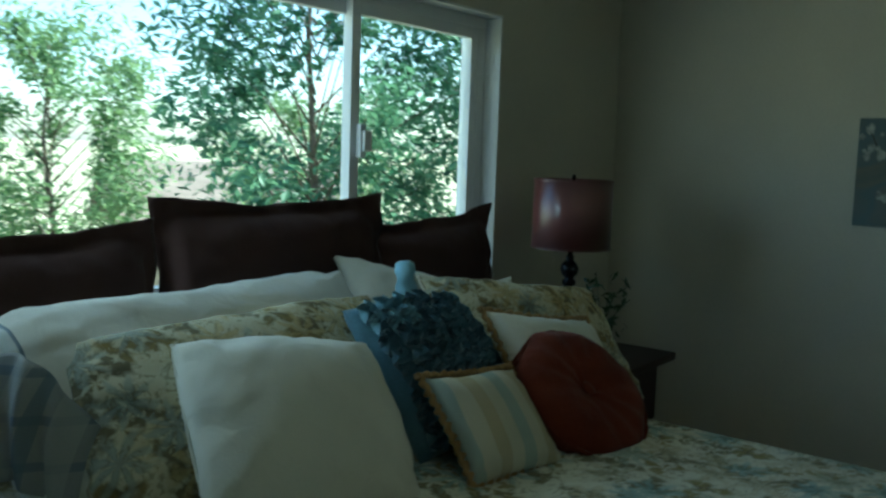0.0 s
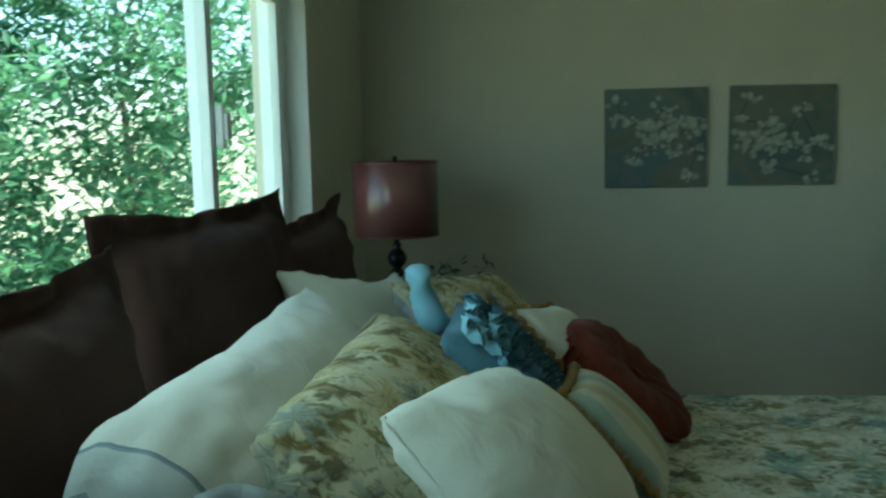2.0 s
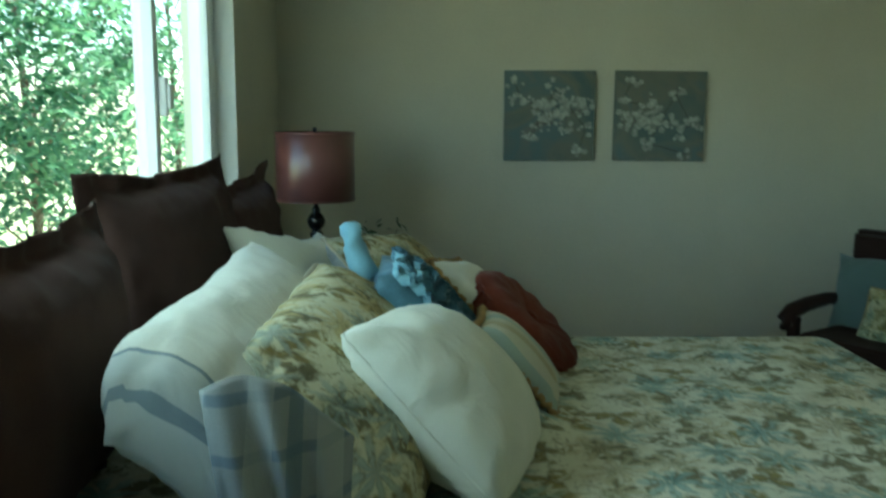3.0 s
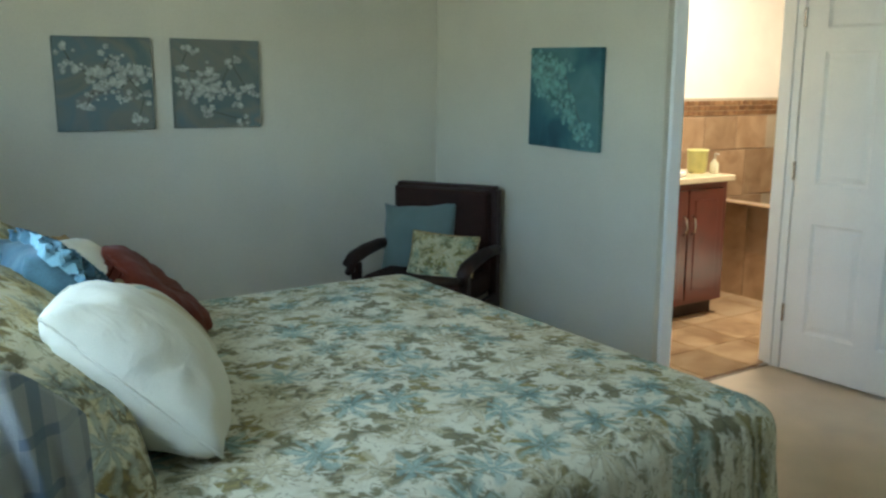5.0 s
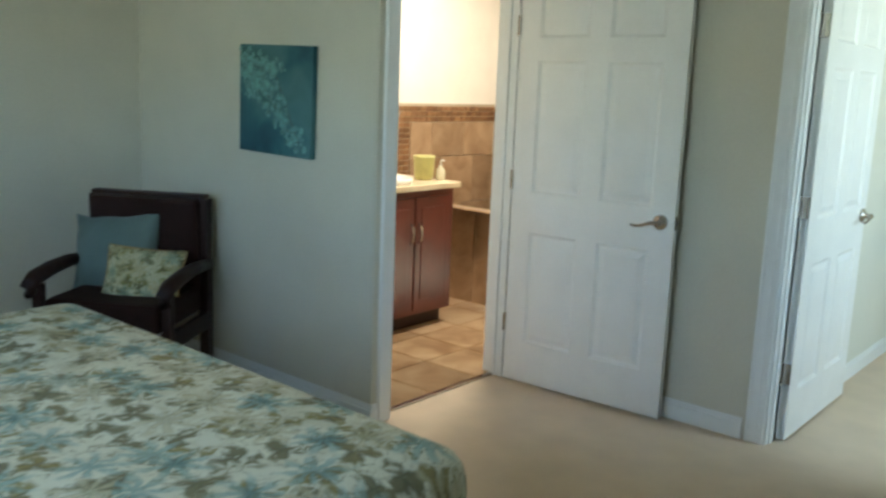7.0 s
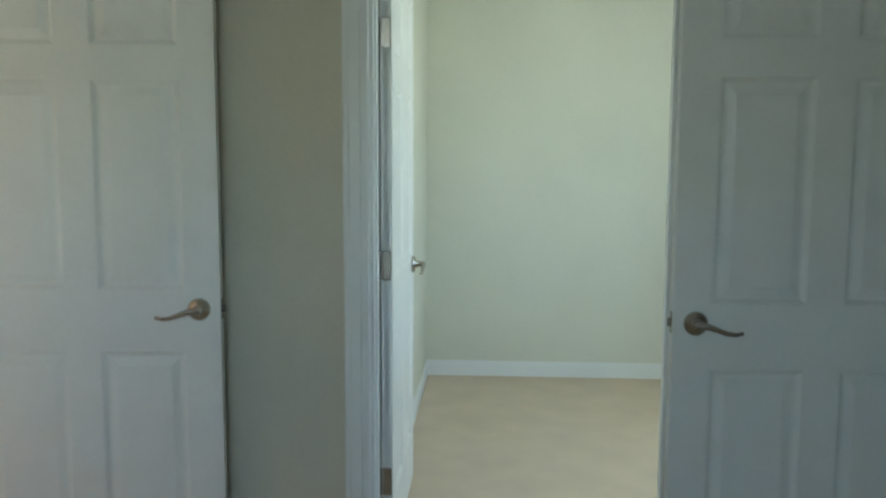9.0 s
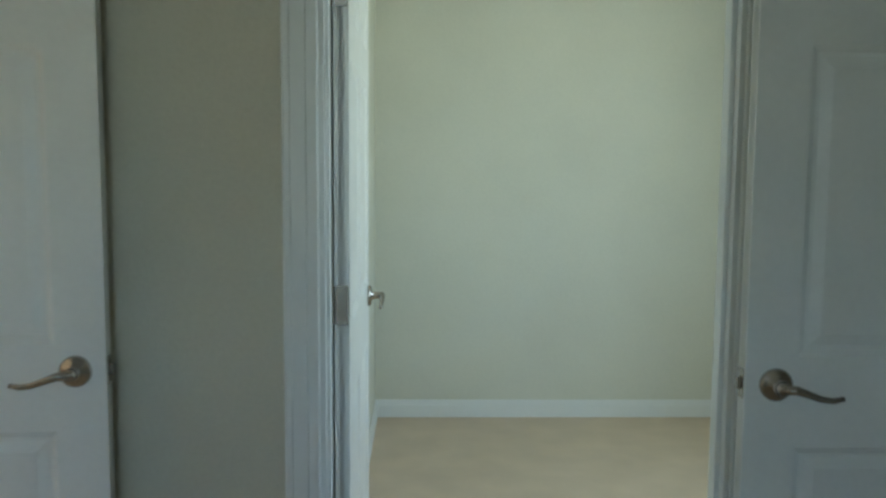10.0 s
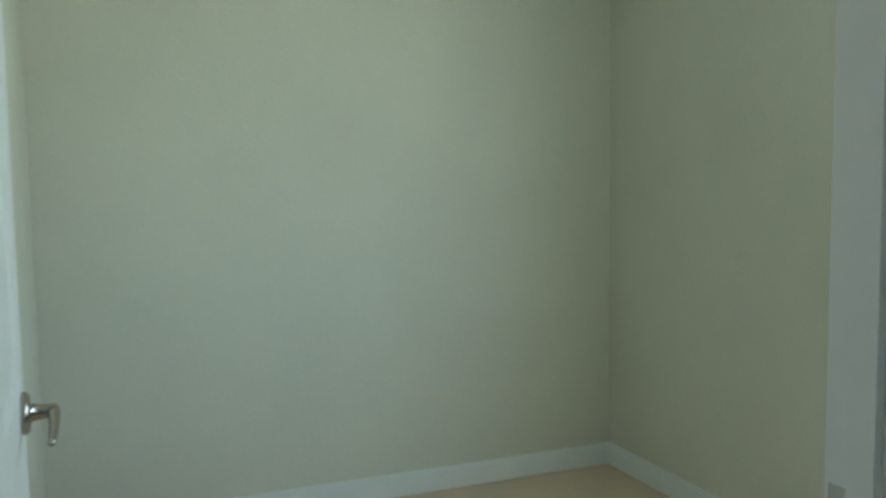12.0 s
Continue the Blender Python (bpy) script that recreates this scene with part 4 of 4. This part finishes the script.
part("foliage", bm, LEAFD, pl)
bm = bmesh.new()
for k in range(9):
    a, up, out = 0.7 * k, rng.uniform(0.08, 0.26), rng.uniform(0.03, 0.12)
    t = tube([(0, 0, 0.08), (out * 0.4 * math.cos(a), out * 0.4 * math.sin(a), 0.085 + up * 0.6), (out * math.cos(a), out * math.sin(a), 0.085 + up)], 0.0018, 5)
    me = bpy.data.meshes.new("stem_tmp")
    t.to_mesh(me)
    bm.from_mesh(me)
    bpy.data.meshes.remove(me)
    t.free()
part("stems", bm, LEAFD, pl)


# ---- canvases: blossoms on a dark wash ----
def canvas(name, w, h, m, stops, label, group, blooms, petal, bark, seed):
    c = thing(name, m, label, "picture", group)
    part("canvas", boxes((-w / 2, w / 2, -0.014, 0.014, -h / 2, h / 2), bevel=0.003), ramp_mat(name + "_wash", stops, 3.0, detail=3, distort=0.8, rough=0.7, seed=seed), c)
    rng = random.Random(seed)
    tw = bmesh.new()
    pet = bmesh.new()
    last = None
    for bx, bz, r, n in blooms:
        bx, bz = bx * w, bz * h
        for k in range(n):
            a, d = rng.uniform(0, 6.28), rng.uniform(0, r) ** 0.9
            px, pz, s = bx + d * math.cos(a) * 1.25, bz + d * math.sin(a) * 0.8, rng.uniform(0.006, 0.014)
            if abs(px) > w / 2 - 0.012 or abs(pz) > h / 2 - 0.012:
                continue
            for j in range(5):
                b = a + j * 1.2566
                q = [(px, pz), (px + s * math.cos(b - 0.5), pz + s * math.sin(b - 0.5)), (px + 1.35 * s * math.cos(b), pz + 1.35 * s * math.sin(b)), (px + s * math.cos(b + 0.5), pz + s * math.sin(b + 0.5))]
                lift = 0.0165 + rng.uniform(0, 0.0012)
                pet.faces.new([pet.verts.new((x, -lift, z)) for x, z in q])
        if last:
            dx, dz = bx - last[0], bz - last[1]
            L = math.hypot(dx, dz) or 1
            ox, oz = -dz / L * 0.0022, dx / L * 0.0022
            tw.faces.new([tw.verts.new((x, -0.0153, z)) for x, z in ((last[0] - ox, last[1] - oz), (bx - ox, bz - oz), (bx + ox, bz + oz), (last[0] + ox, last[1] + oz))])
        last = (bx, bz)
    part("branches", tw, bark, c, "dark painted twigs")
    part("blossoms", pet, petal, c, "white painted blossoms")
    return c


PETAL = mat("petal_paint", (0.40, 0.41, 0.36), 0.7, var=0.45, scale=40, bump=0.3)
PETAL2 = mat("teal_petal_paint", (0.15, 0.30, 0.28), 0.7, var=0.5, scale=40, bump=0.3)
BARK = mat("bark_paint", (0.07, 0.07, 0.055), 0.7, var=0.3, bump=0.3)
WASH = ((0.30, (0.10, 0.145, 0.15)), (0.46, (0.19, 0.19, 0.155)), (0.58, (0.13, 0.18, 0.19)), (0.70, (0.25, 0.20, 0.15)))
WASH2 = ((0.30, (0.02, 0.055, 0.075)), (0.48, (0.045, 0.125, 0.15)), (0.60, (0.09, 0.19, 0.20)), (0.75, (0.05, 0.12, 0.11)))
EASTW = EX - 0.016
canvas("canvas_picture", 0.435, 0.428, pose(EASTW, 1.445, 1.386, 0, -0.3, -90), WASH, "square canvas of white blossoms on grey-green", "pair of canvases",
       ((-0.40, 0.38, 0.03, 6), (-0.30, 0.16, 0.045, 16), (-0.10, 0.12, 0.04, 10), (0.02, 0.10, 0.06, 26), (0.18, 0.12, 0.06, 26), (0.34, 0.11, 0.05, 20), (0.10, -0.08, 0.05, 16), (-0.14, -0.10, 0.03, 6), (-0.2, -0.22, 0.03, 10), (0.06, 0.3, 0.04, 8), (0.40, -0.14, 0.03, 9), (0.32, -0.40, 0.025, 8)), PETAL, BARK, 3)
canvas("canvas_picture", 0.440, 0.428, pose(EASTW, 0.912, 1.388, 0, 0.3, -90), WASH, "square canvas of pale blossoms with brown edges", "pair of canvases",
       ((-0.32, 0.40, 0.03, 6), (-0.42, 0.16, 0.03, 7), (-0.12, 0.12, 0.05, 14), (-0.36, -0.04, 0.05, 20), (-0.22, -0.07, 0.055, 24), (-0.05, -0.06, 0.055, 24), (0.08, -0.04, 0.03, 8), (0.22, -0.14, 0.05, 12), (0.36, -0.10, 0.03, 7), (0.16, 0.24, 0.035, 8), (-0.12, -0.30, 0.03, 8), (0.3, -0.42, 0.025, 5)), PETAL, BARK, 4)
canvas("canvas_picture", 0.492, 0.470, pose(3.093, SY + 0.018, 1.327, 0, 1.2, 180), WASH2, "square canvas of teal blossoms on deep blue", "single canvas",
       ((-0.44, 0.40, 0.05, 26), (-0.36, 0.28, 0.06, 40), (-0.26, 0.34, 0.06, 34), (-0.3, 0.12, 0.06, 40), (-0.16, 0.22, 0.07, 44), (-0.1, 0.06, 0.06, 36), (-0, -0.04, 0.05, 26), (0.08, -0.14, 0.05, 18), (0.16, -0.24, 0.04, 12), (0.26, -0.30, 0.04, 16), (0.34, -0.38, 0.03, 10), (-0.02, 0.3, 0.05, 22)), PETAL2, BARK, 5)

# ---- the armchair in the corner ----
LEATHER = mat("brown_leather", (0.026, 0.010, 0.007), 0.6, var=0.25, scale=12, bump=0.3, fine=160, spec=0.2)
CH = pose(3.755, -0.155, 0.012, 0, 0, 32 + 180)
ch = thing("armchair", CH, "dark brown wooden armchair with leather seat and back", "armchair")
# local: x across, y towards the front, origin under the top of the back

part("backrest", box(bmesh.new(), -0.265, 0.265, -0.045, 0.045, 0.40, 0.845, 0.03, 3), LEATHER, ch).matrix_basis = pose(0, 0.02, 0, 5, 0, 0)
part("top_rail", box(bmesh.new(), -0.285, 0.285, -0.03, 0.03, 0.80, 0.862, 0.012, 3), WOOD_DARK, ch)
part("seat", box(bmesh.new(), -0.27, 0.27, -0.48, -0.02, 0.30, 0.43, 0.04, 3), LEATHER, ch)
for s in (-1, 1):
    part("back_post", boxes((s * 0.275 - 0.022, s * 0.275 + 0.022, -0.03, 0.035, 0, 0.84), bevel=0.006), WOOD_DARK, ch)
    part("front_leg", boxes((s * 0.30 - 0.022, s * 0.30 + 0.022, -0.47, -0.425, 0, 0.49), bevel=0.006), WOOD_DARK, ch)
    part("armrest", tube([(s * 0.29, 0.0, 0.53), (s * 0.305, -0.2, 0.545), (s * 0.31, -0.34, 0.535), (s * 0.31, -0.46, 0.515), (s * 0.31, -0.51, 0.485), (s * 0.31, -0.50, 0.455), (s * 0.31, -0.47, 0.46)], [0.026, 0.03, 0.034, 0.036, 0.032, 0.026, 0.018], 12), WOOD_DARK, ch, "scrolled dark wooden arm", True)
    part("side_rail", boxes((s * 0.29 - 0.014, s * 0.29 + 0.014, -0.45, 0.0, 0.22, 0.30), bevel=0.004), WOOD_DARK, ch)
part("front_rail", boxes((-0.28, 0.28, -0.465, -0.435, 0.22, 0.30), bevel=0.004), WOOD_DARK, ch)


def on_chair(x, y, z, yaw, lean, roll=0):
    return CH @ leaning(x, y, z, yaw, lean, roll)


c = thing("chair_cushion", on_chair(-0.10, -0.17, 0.395, -6, 16, -5), "plain grey-blue satin square cushion on the armchair", "cushion")
part("cover", cushion_bm(0.45, 0.38, 0.14, 0, 2.6, 0.006, 0.10, 61, 26), GREYBLUE, c, smooth=True)
c = thing("chair_cushion", on_chair(0.08, -0.29, 0.375, 6, 22, 3), "small floral cushion with pale green leaves", "cushion")
part("cover", cushion_bm(0.36, 0.27, 0.12, 0, 2.6, 0.006, 0.06, 62, 24), SHAM_SMALL, c, smooth=True)
part("cord", cord_bm(0.36, 0.27, 0.005, 0.06), FRINGE, c, smooth=True)

# ---- the bathroom ----
BEIGE = mat("cultured_marble", (0.66, 0.55, 0.38), 0.25, var=0.1, scale=9, bump=0.02)
PORC = mat("porcelain", (0.85, 0.84, 0.80), 0.12, var=0.02, bump=0.0)
VX, VY0, VY1 = 3.335, -1.90, -0.95
van = thing("vanity", pose(0, 0, 0), "cherry wood bathroom vanity with two doors", "vanity")
part("body", boxes((VX, 3.86, VY0, VY1, 0.10, 0.825), bevel=0.003), WOOD_RED, van)
part("toe_kick", boxes((VX + 0.06, 3.86, VY0 + 0.02, VY1, 0.004, 0.10)), WOOD_DARK, van)
for y0, y1, hy in ((VY0 + 0.05, VY0 + 0.345, VY0 + 0.315), (VY0 + 0.355, VY0 + 0.65, VY0 + 0.385), (VY0 + 0.66, VY1 - 0.02, VY0 + 0.69)):
    d = part("cabinet_door", boxes((VX - 0.018, VX - 0.001, y0, y1, 0.13, 0.79), (VX - 0.022, VX - 0.016, y0 + 0.05, y1 - 0.05, 0.19, 0.73), bevel=0.004), WOOD_RED, van)
    part("handle", tube([(VX - 0.018, hy, 0.53), (VX - 0.040, hy, 0.545), (VX - 0.044, hy, 0.585), (VX - 0.040, hy, 0.625), (VX - 0.018, hy, 0.64)], 0.006, 8), STEEL, d, "satin nickel arched pull", True)
ct = part("countertop", boxes((VX - 0.035, 3.875, VY0 - 0.03, VY1, 0.828, 0.862), (3.855, 3.875, VY0 - 0.03, VY1, 0.862, 0.95), bevel=0.006), BEIGE)
tagged(ct, "beige cultured marble countertop with backsplash on the vanity", "countertop")
sink = part("sink", lathe([(0.0, 0.010), (0.12, 0.014), (0.165, 0.022), (0.195, 0.030), (0.205, 0.024), (0.205, 0.0), (0.0, 0.0)], 40), PORC, smooth=True)
sink.matrix_world = pose(3.52, -1.46, 0.864) @ Matrix.Diagonal((0.85, 1.0, 1, 1))
tagged(sink, "white oval porcelain sink set in the countertop", "sink")
fa = thing("faucet", pose(3.74, -1.46, 0.862), "satin nickel faucet behind the sink", "faucet")
part("body", lathe([(0.0, 0.0), (0.026, 0.0), (0.022, 0.02), (0.016, 0.03), (0.015, 0.11), (0.0, 0.115)], 16), STEEL, fa, smooth=True)
part("spout", tube([(0, 0, 0.09), (-0.04, 0, 0.115), (-0.09, 0, 0.11), (-0.115, 0, 0.085)], [0.013, 0.012, 0.010, 0.009], 10), STEEL, fa, smooth=True)
GREENV = mat("yellow_green_glaze", (0.50, 0.47, 0.17), 0.3, var=0.12, scale=20, bump=0.03)
vs = part("ceramic_cup", lathe([(0.0, 0.0), (0.040, 0.0), (0.046, 0.02), (0.050, 0.12), (0.054, 0.135), (0.048, 0.135), (0.043, 0.02), (0.0, 0.015)], 28), GREENV, smooth=True)
vs.matrix_world = pose(3.50, -1.815, 0.863) @ Matrix.Diagonal((1.25, 1.25, 1.05, 1))
tagged(vs, "yellow-green glazed ceramic cup on the countertop", "cup")
bt = thing("soap_bottle", pose(3.42, -1.875, 0.863), "small clear soap bottle with a pump", "bottle")
part("body", lathe([(0.0, 0.0), (0.026, 0.0), (0.028, 0.008), (0.027, 0.06), (0.012, 0.078), (0.011, 0.088), (0.0, 0.088)], 20), mat("soap_plastic", (0.62, 0.58, 0.42), 0.2, var=0.05, bump=0), bt, smooth=True)
part("pump", tube([(0, 0, 0.088), (0, 0, 0.115), (-0.012, 0, 0.12), (-0.03, 0, 0.116)], [0.006, 0.005, 0.006, 0.004], 8), PORC, bt, smooth=True)

# the tub's tiled surround, the tiled wall with its mosaic band
GROUT = mat("wall_grout", (0.40, 0.33, 0.24), 0.9, bump=0.3)
STONE = piece_mat("stone_tile", ((0.30, (0.30, 0.185, 0.10)), (0.5, (0.40, 0.26, 0.15)), (0.68, (0.48, 0.33, 0.20))), 0.35, 6.0)
MOSAIC = piece_mat("mosaic_tile", ((0.35, (0.16, 0.075, 0.035)), (0.6, (0.30, 0.17, 0.08))), 0.3, 12.0)
FLOORT = piece_mat("floor_tile", ((0.30, (0.24, 0.145, 0.075)), (0.5, (0.36, 0.24, 0.135)), (0.7, (0.46, 0.34, 0.21))), 0.3, 5.0)
TY, TW = -2.37, -3.105
tub = part("tub_surround", boxes((3.20, 3.88, TY - 0.08, TY, 0, 0.63), (3.20, 3.28, TW, TY - 0.08, 0, 0.63)), GROUT)
tagged(tub, "stone-tiled half wall in front of the bathtub", "tub surround")
tw_ = setting("wall_tiled", boxes((FX1 + T + 0.05, 3.88, -3.119, TW, 0, 1.30)), GROUT, "stone-tiled bathroom wall with a mosaic band", "wall")
te_ = setting("wall_tiled_side", boxes((3.868, 3.879, -3.10, -1.97, 0, 1.30)), GROUT, "stone-tiled bathroom side wall", "wall")


def tile_mesh(name, w, h, t, material, b=0.003):
    """A thin tile with eased edges, face towards -y, corner at the origin."""
    me = bpy.data.meshes.new(name)
    o, i = [(0, 0), (w, 0), (w, h), (0, h)], [(b, b), (w - b, b), (w - b, h - b), (b, h - b)]
    vs = [(x, 0, z) for x, z in o] + [(x, -t + b * 0.6, z) for x, z in o] + [(x, -t, z) for x, z in i]
    fs = [(k, (k + 1) % 4, 4 + (k + 1) % 4, 4 + k) for k in range(4)] + [(4 + k, 4 + (k + 1) % 4, 8 + (k + 1) % 4, 8 + k) for k in range(4)] + [(8, 9, 10, 11)]
    me.from_pydata(vs, [], fs)
    me.materials.append(material)
    return me


def lay(me, name, parent, m):
    ob = new(name, me)
    ob.parent = parent
    ob.matrix_basis = m
    return ob


rng = random.Random(12)
big = tile_mesh("stone", 0.322, 0.322, 0.009, STONE)
half = tile_mesh("stone_half", 0.322, 0.226, 0.009, STONE)
for row, (z, me) in enumerate(((0.62, big), (0.95, half))):
    for k in range(8):
        x = 1.50 + 0.327 * k + (0.16 if row % 2 else 0.0)
        if x + 0.322 < 3.868:
            lay(me, "tile", tw_, pose(x, TW, z, 0, 0, 180) @ pose(-0.322, 0, 0))
m_sq = tile_mesh("mosaic", 0.046, 0.030, 0.008, MOSAIC, 0.002)
for r in range(3):
    for k in range(26):
        lay(m_sq, "mosaic_tile", tw_, pose(3.85 - 0.0505 * k - (0.02 if r % 2 else 0), TW, 1.184 + 0.0345 * r, 0, 0, 180))
# the side wall behind the vanity: two courses, a mosaic band on top and a mosaic strip down its edge
cut = tile_mesh("stone_narrow", 0.210, 0.322, 0.009, STONE)
cut_half = tile_mesh("stone_narrow_half", 0.210, 0.226, 0.009, STONE)
for row, (z, me, short) in enumerate(((0.30, big, cut), (0.625, big, cut), (0.952, half, cut_half))):
    y = -2.078
    if row % 2 == 0:
        lay(short, "tile", te_, pose(3.868, y, z, 0, 0, -90))
        y -= 0.215
    while y - 0.322 > -3.10:
        lay(me, "tile", te_, pose(3.868, y, z, 0, 0, -90))
        y -= 0.327
for r in range(3):
    for k in range(22):
        lay(m_sq, "mosaic_tile", te_, pose(3.868, -1.972 - 0.0505 * k - (0.012 if r % 2 else 0), 1.184 + 0.0345 * r, 0, 0, -90))
for r in range(16):
    for k in range(2):
        lay(m_sq, "mosaic_tile", te_, pose(3.868, -1.972 - 0.0505 * k, 0.630 + 0.0345 * r, 0, 0, -90))
for z, me in ((0.0, big), (0.305, tile_mesh("stone_cut", 0.322, 0.318, 0.009, STONE))):
    for k in range(2):
        lay(me, "tile", tub, pose(3.205 + 0.327 * k, TY, z, 0, 0, 180) @ pose(-0.322, 0, 0))
cap = tile_mesh("stone_cap", 0.322, 0.085, 0.010, STONE)
for k in range(2):
    lay(cap, "cap_tile", tub, pose(3.20 + 0.327 * k, TY + 0.006, 0.63, -90, 0, 0) @ pose(0, 0, -0.0))
ft = tile_mesh("floor_stone", 0.326, 0.326, 0.008, FLOORT, 0.002)
for i in range(4):
    for j in range(7):
        x, y = BX + 0.075 + 0.333 * i, -0.862 - 0.333 * j
        if x + 0.3 < 4.1 and y > -3.1:
            lay(ft, "floor_tile", bpy.data.objects["floor_bath"], pose(x, y, 0.002, -90, 0, 0))
setting("trim_threshold", boxes((BX + 0.045, BX + 0.070, BY0 + 0.018, BY1 - 0.018, 0.0, 0.010), bevel=0.003), STEEL, "thin metal strip between carpet and bathroom tiles", "threshold")

# ---- outdoors ----
GRASS = ramp_mat("dry_lawn", ((0.3, (0.30, 0.27, 0.16)), (0.5, (0.42, 0.38, 0.26)), (0.7, (0.20, 0.24, 0.09))), 0.8, rough=0.95, bump=0.6, fine=40)
g = boxes((-600, 600, NY + 0.19, 900, -0.72, -0.60), (-600, 600, -600, NY + 0.19, -0.72, -0.60))
setting("ground", g, GRASS, "sunlit pale dry lawn outside the window", "ground")
BARKM = mat("tree_bark", (0.13, 0.10, 0.07), 0.9, var=0.3, scale=14, bump=0.9, fine=60)


def leaf_mat(name, dark, light):
    m = bpy.data.materials.new(name)
    m.use_nodes = True
    n, l = m.node_tree.nodes, m.node_tree.links
    b = n["Principled BSDF"]
    geo, r = n.new("ShaderNodeNewGeometry"), n.new("ShaderNodeValToRGB")
    r.color_ramp.elements[0].color, r.color_ramp.elements[1].color = (*dark, 1), (*light, 1)
    l.new(geo.outputs["Random Per Island"], r.inputs[0])
    l.new(r.outputs[0], b.inputs["Base Color"])
    b.inputs["Roughness"].default_value = 0.45
    tr, mx = n.new("ShaderNodeBsdfTranslucent"), n.new("ShaderNodeMixShader")
    l.new(r.outputs[0], tr.inputs[0])
    mx.inputs[0].default_value = 0.5
    l.new(b.outputs[0], mx.inputs[1])
    l.new(tr.outputs[0], mx.inputs[2])
    l.new(mx.outputs[0], n["Material Output"].inputs[0])
    return m


LEAF_A = leaf_mat("tree_leaf", (0.05, 0.13, 0.07), (0.19, 0.34, 0.19))
LEAF_B = leaf_mat("shrub_leaf", (0.09, 0.17, 0.07), (0.28, 0.40, 0.17))


def tree(name, x, y, z0, height, spread, clumps, per, size, material, label, seed, low=0.25):
    """A tapered trunk with limbs, and leaves in uneven clumps along them."""
    t = thing(name, pose(x, y, z0), label, "tree")
    rng = random.Random(seed)
    wood, crown = bmesh.new(), bmesh.new()
    tips = []

    def add(points, radii):
        b = tube(points, radii, 7)
        me = bpy.data.meshes.new("limb_tmp")
        b.to_mesh(me)
        wood.from_mesh(me)
        bpy.data.meshes.remove(me)
        b.free()

    add([(0, 0, 0), (0.05, 0.02, height * 0.3), (-0.04, 0.05, height * 0.6), (0.02, 0, height * 0.92)], [0.05, 0.034, 0.020, 0.007])
    for k in range(clumps):
        f = low + (1 - low) * (k + rng.random()) / clumps
        a = k * 2.399 + rng.uniform(-0.4, 0.4)
        reach = spread * (0.35 + 0.65 * math.sin(math.pi * min(0.93, 0.12 + 0.82 * (f - low) / (1 - low)))) * rng.uniform(0.45, 1.05)
        st = Vector((0, 0, height * max(0.1, f - 0.22)))
        end = Vector((reach * math.cos(a), reach * math.sin(a), height * f))
        midp = st.lerp(end, 0.5) + Vector((0, 0, 0.10))
        add([st, midp, end], [0.010, 0.006, 0.003])
        tips += [(end, rng.uniform(0.20, 0.40)), (midp.lerp(end, 0.5), rng.uniform(0.15, 0.30))]
    for c0, rad in tips:
        for k in range(per):
            d = Vector((rng.gauss(0, 1), rng.gauss(0, 1), rng.gauss(0, 0.8)))
            d = d.normalized() * rad * rng.random() ** 0.45 * spread * 0.75
            leaf_quads(crown, c0 + d, Vector((rng.gauss(0, 0.7), rng.gauss(0, 0.7), 1)), size * rng.uniform(0.6, 1.25), rng)
    part("trunk", wood, BARKM, t, "brown branching trunk", True)
    part("crown", crown, material, t, "many small green leaves")
    return t


tree("garden_tree", 5.35, 5.9, -0.6, 4.8, 1.6, 50, 150, 0.060, LEAF_A, "leafy green garden tree close outside the window", 1, 0.16)
tree("garden_tree", 7.0, 5.1, -0.6, 4.6, 1.7, 46, 150, 0.058, LEAF_A, "leafy green garden tree beside another tree", 2, 0.12)
tree("garden_tree", 9.4, 4.6, -0.6, 5.0, 1.9, 36, 150, 0.058, LEAF_A, "leafy green garden tree along the house", 3, 0.12)
tree("garden_shrub", 5.5, 10.2, -0.6, 3.3, 1.5, 40, 110, 0.062, LEAF_B, "light green shrub on the sunny lawn", 4, 0.2)
tree("garden_shrub", 2.8, 11.2, -0.6, 3.1, 1.4, 36, 110, 0.062, LEAF_B, "light green shrub at the lawn's edge", 5, 0.2)
tree("garden_shrub", 7.2, 7.8, -0.6, 2.6, 1.3, 28, 120, 0.05, LEAF_B, "yellow-green shrub behind the trees", 6, 0.15)

shed = thing("garden_shed", pose(8.72, 11.0, -0.6, 0, 0, -25), "low garden shed with a grey-brown roof", "shed")
part("wall", boxes((-1.6, 1.6, -1.2, 1.2, 0, 0.9)), mat("shed_board", (0.42, 0.36, 0.30), 0.8, bump=0.3), shed)
bm = bmesh.new()
for s in (1, -1):
    q = [(-1.85, 0, 1.75), (1.85, 0, 1.75), (1.85, s * 1.5, 0.85), (-1.85, s * 1.5, 0.85)]
    a = [bm.verts.new(p) for p in q] + [bm.verts.new((x, y, z - 0.07)) for x, y, z in q]
    for f in ((0, 1, 2, 3), (7, 6, 5, 4), (0, 4, 5, 1), (1, 5, 6, 2), (2, 6, 7, 3), (3, 7, 4, 0)):
        bm.faces.new([a[i] for i in f])
bmesh.ops.recalc_face_normals(bm, faces=bm.faces)
part("roof", bm, mat("shed_roof", (0.20, 0.16, 0.13), 0.9, var=0.2, bump=0.6, fine=50), shed)
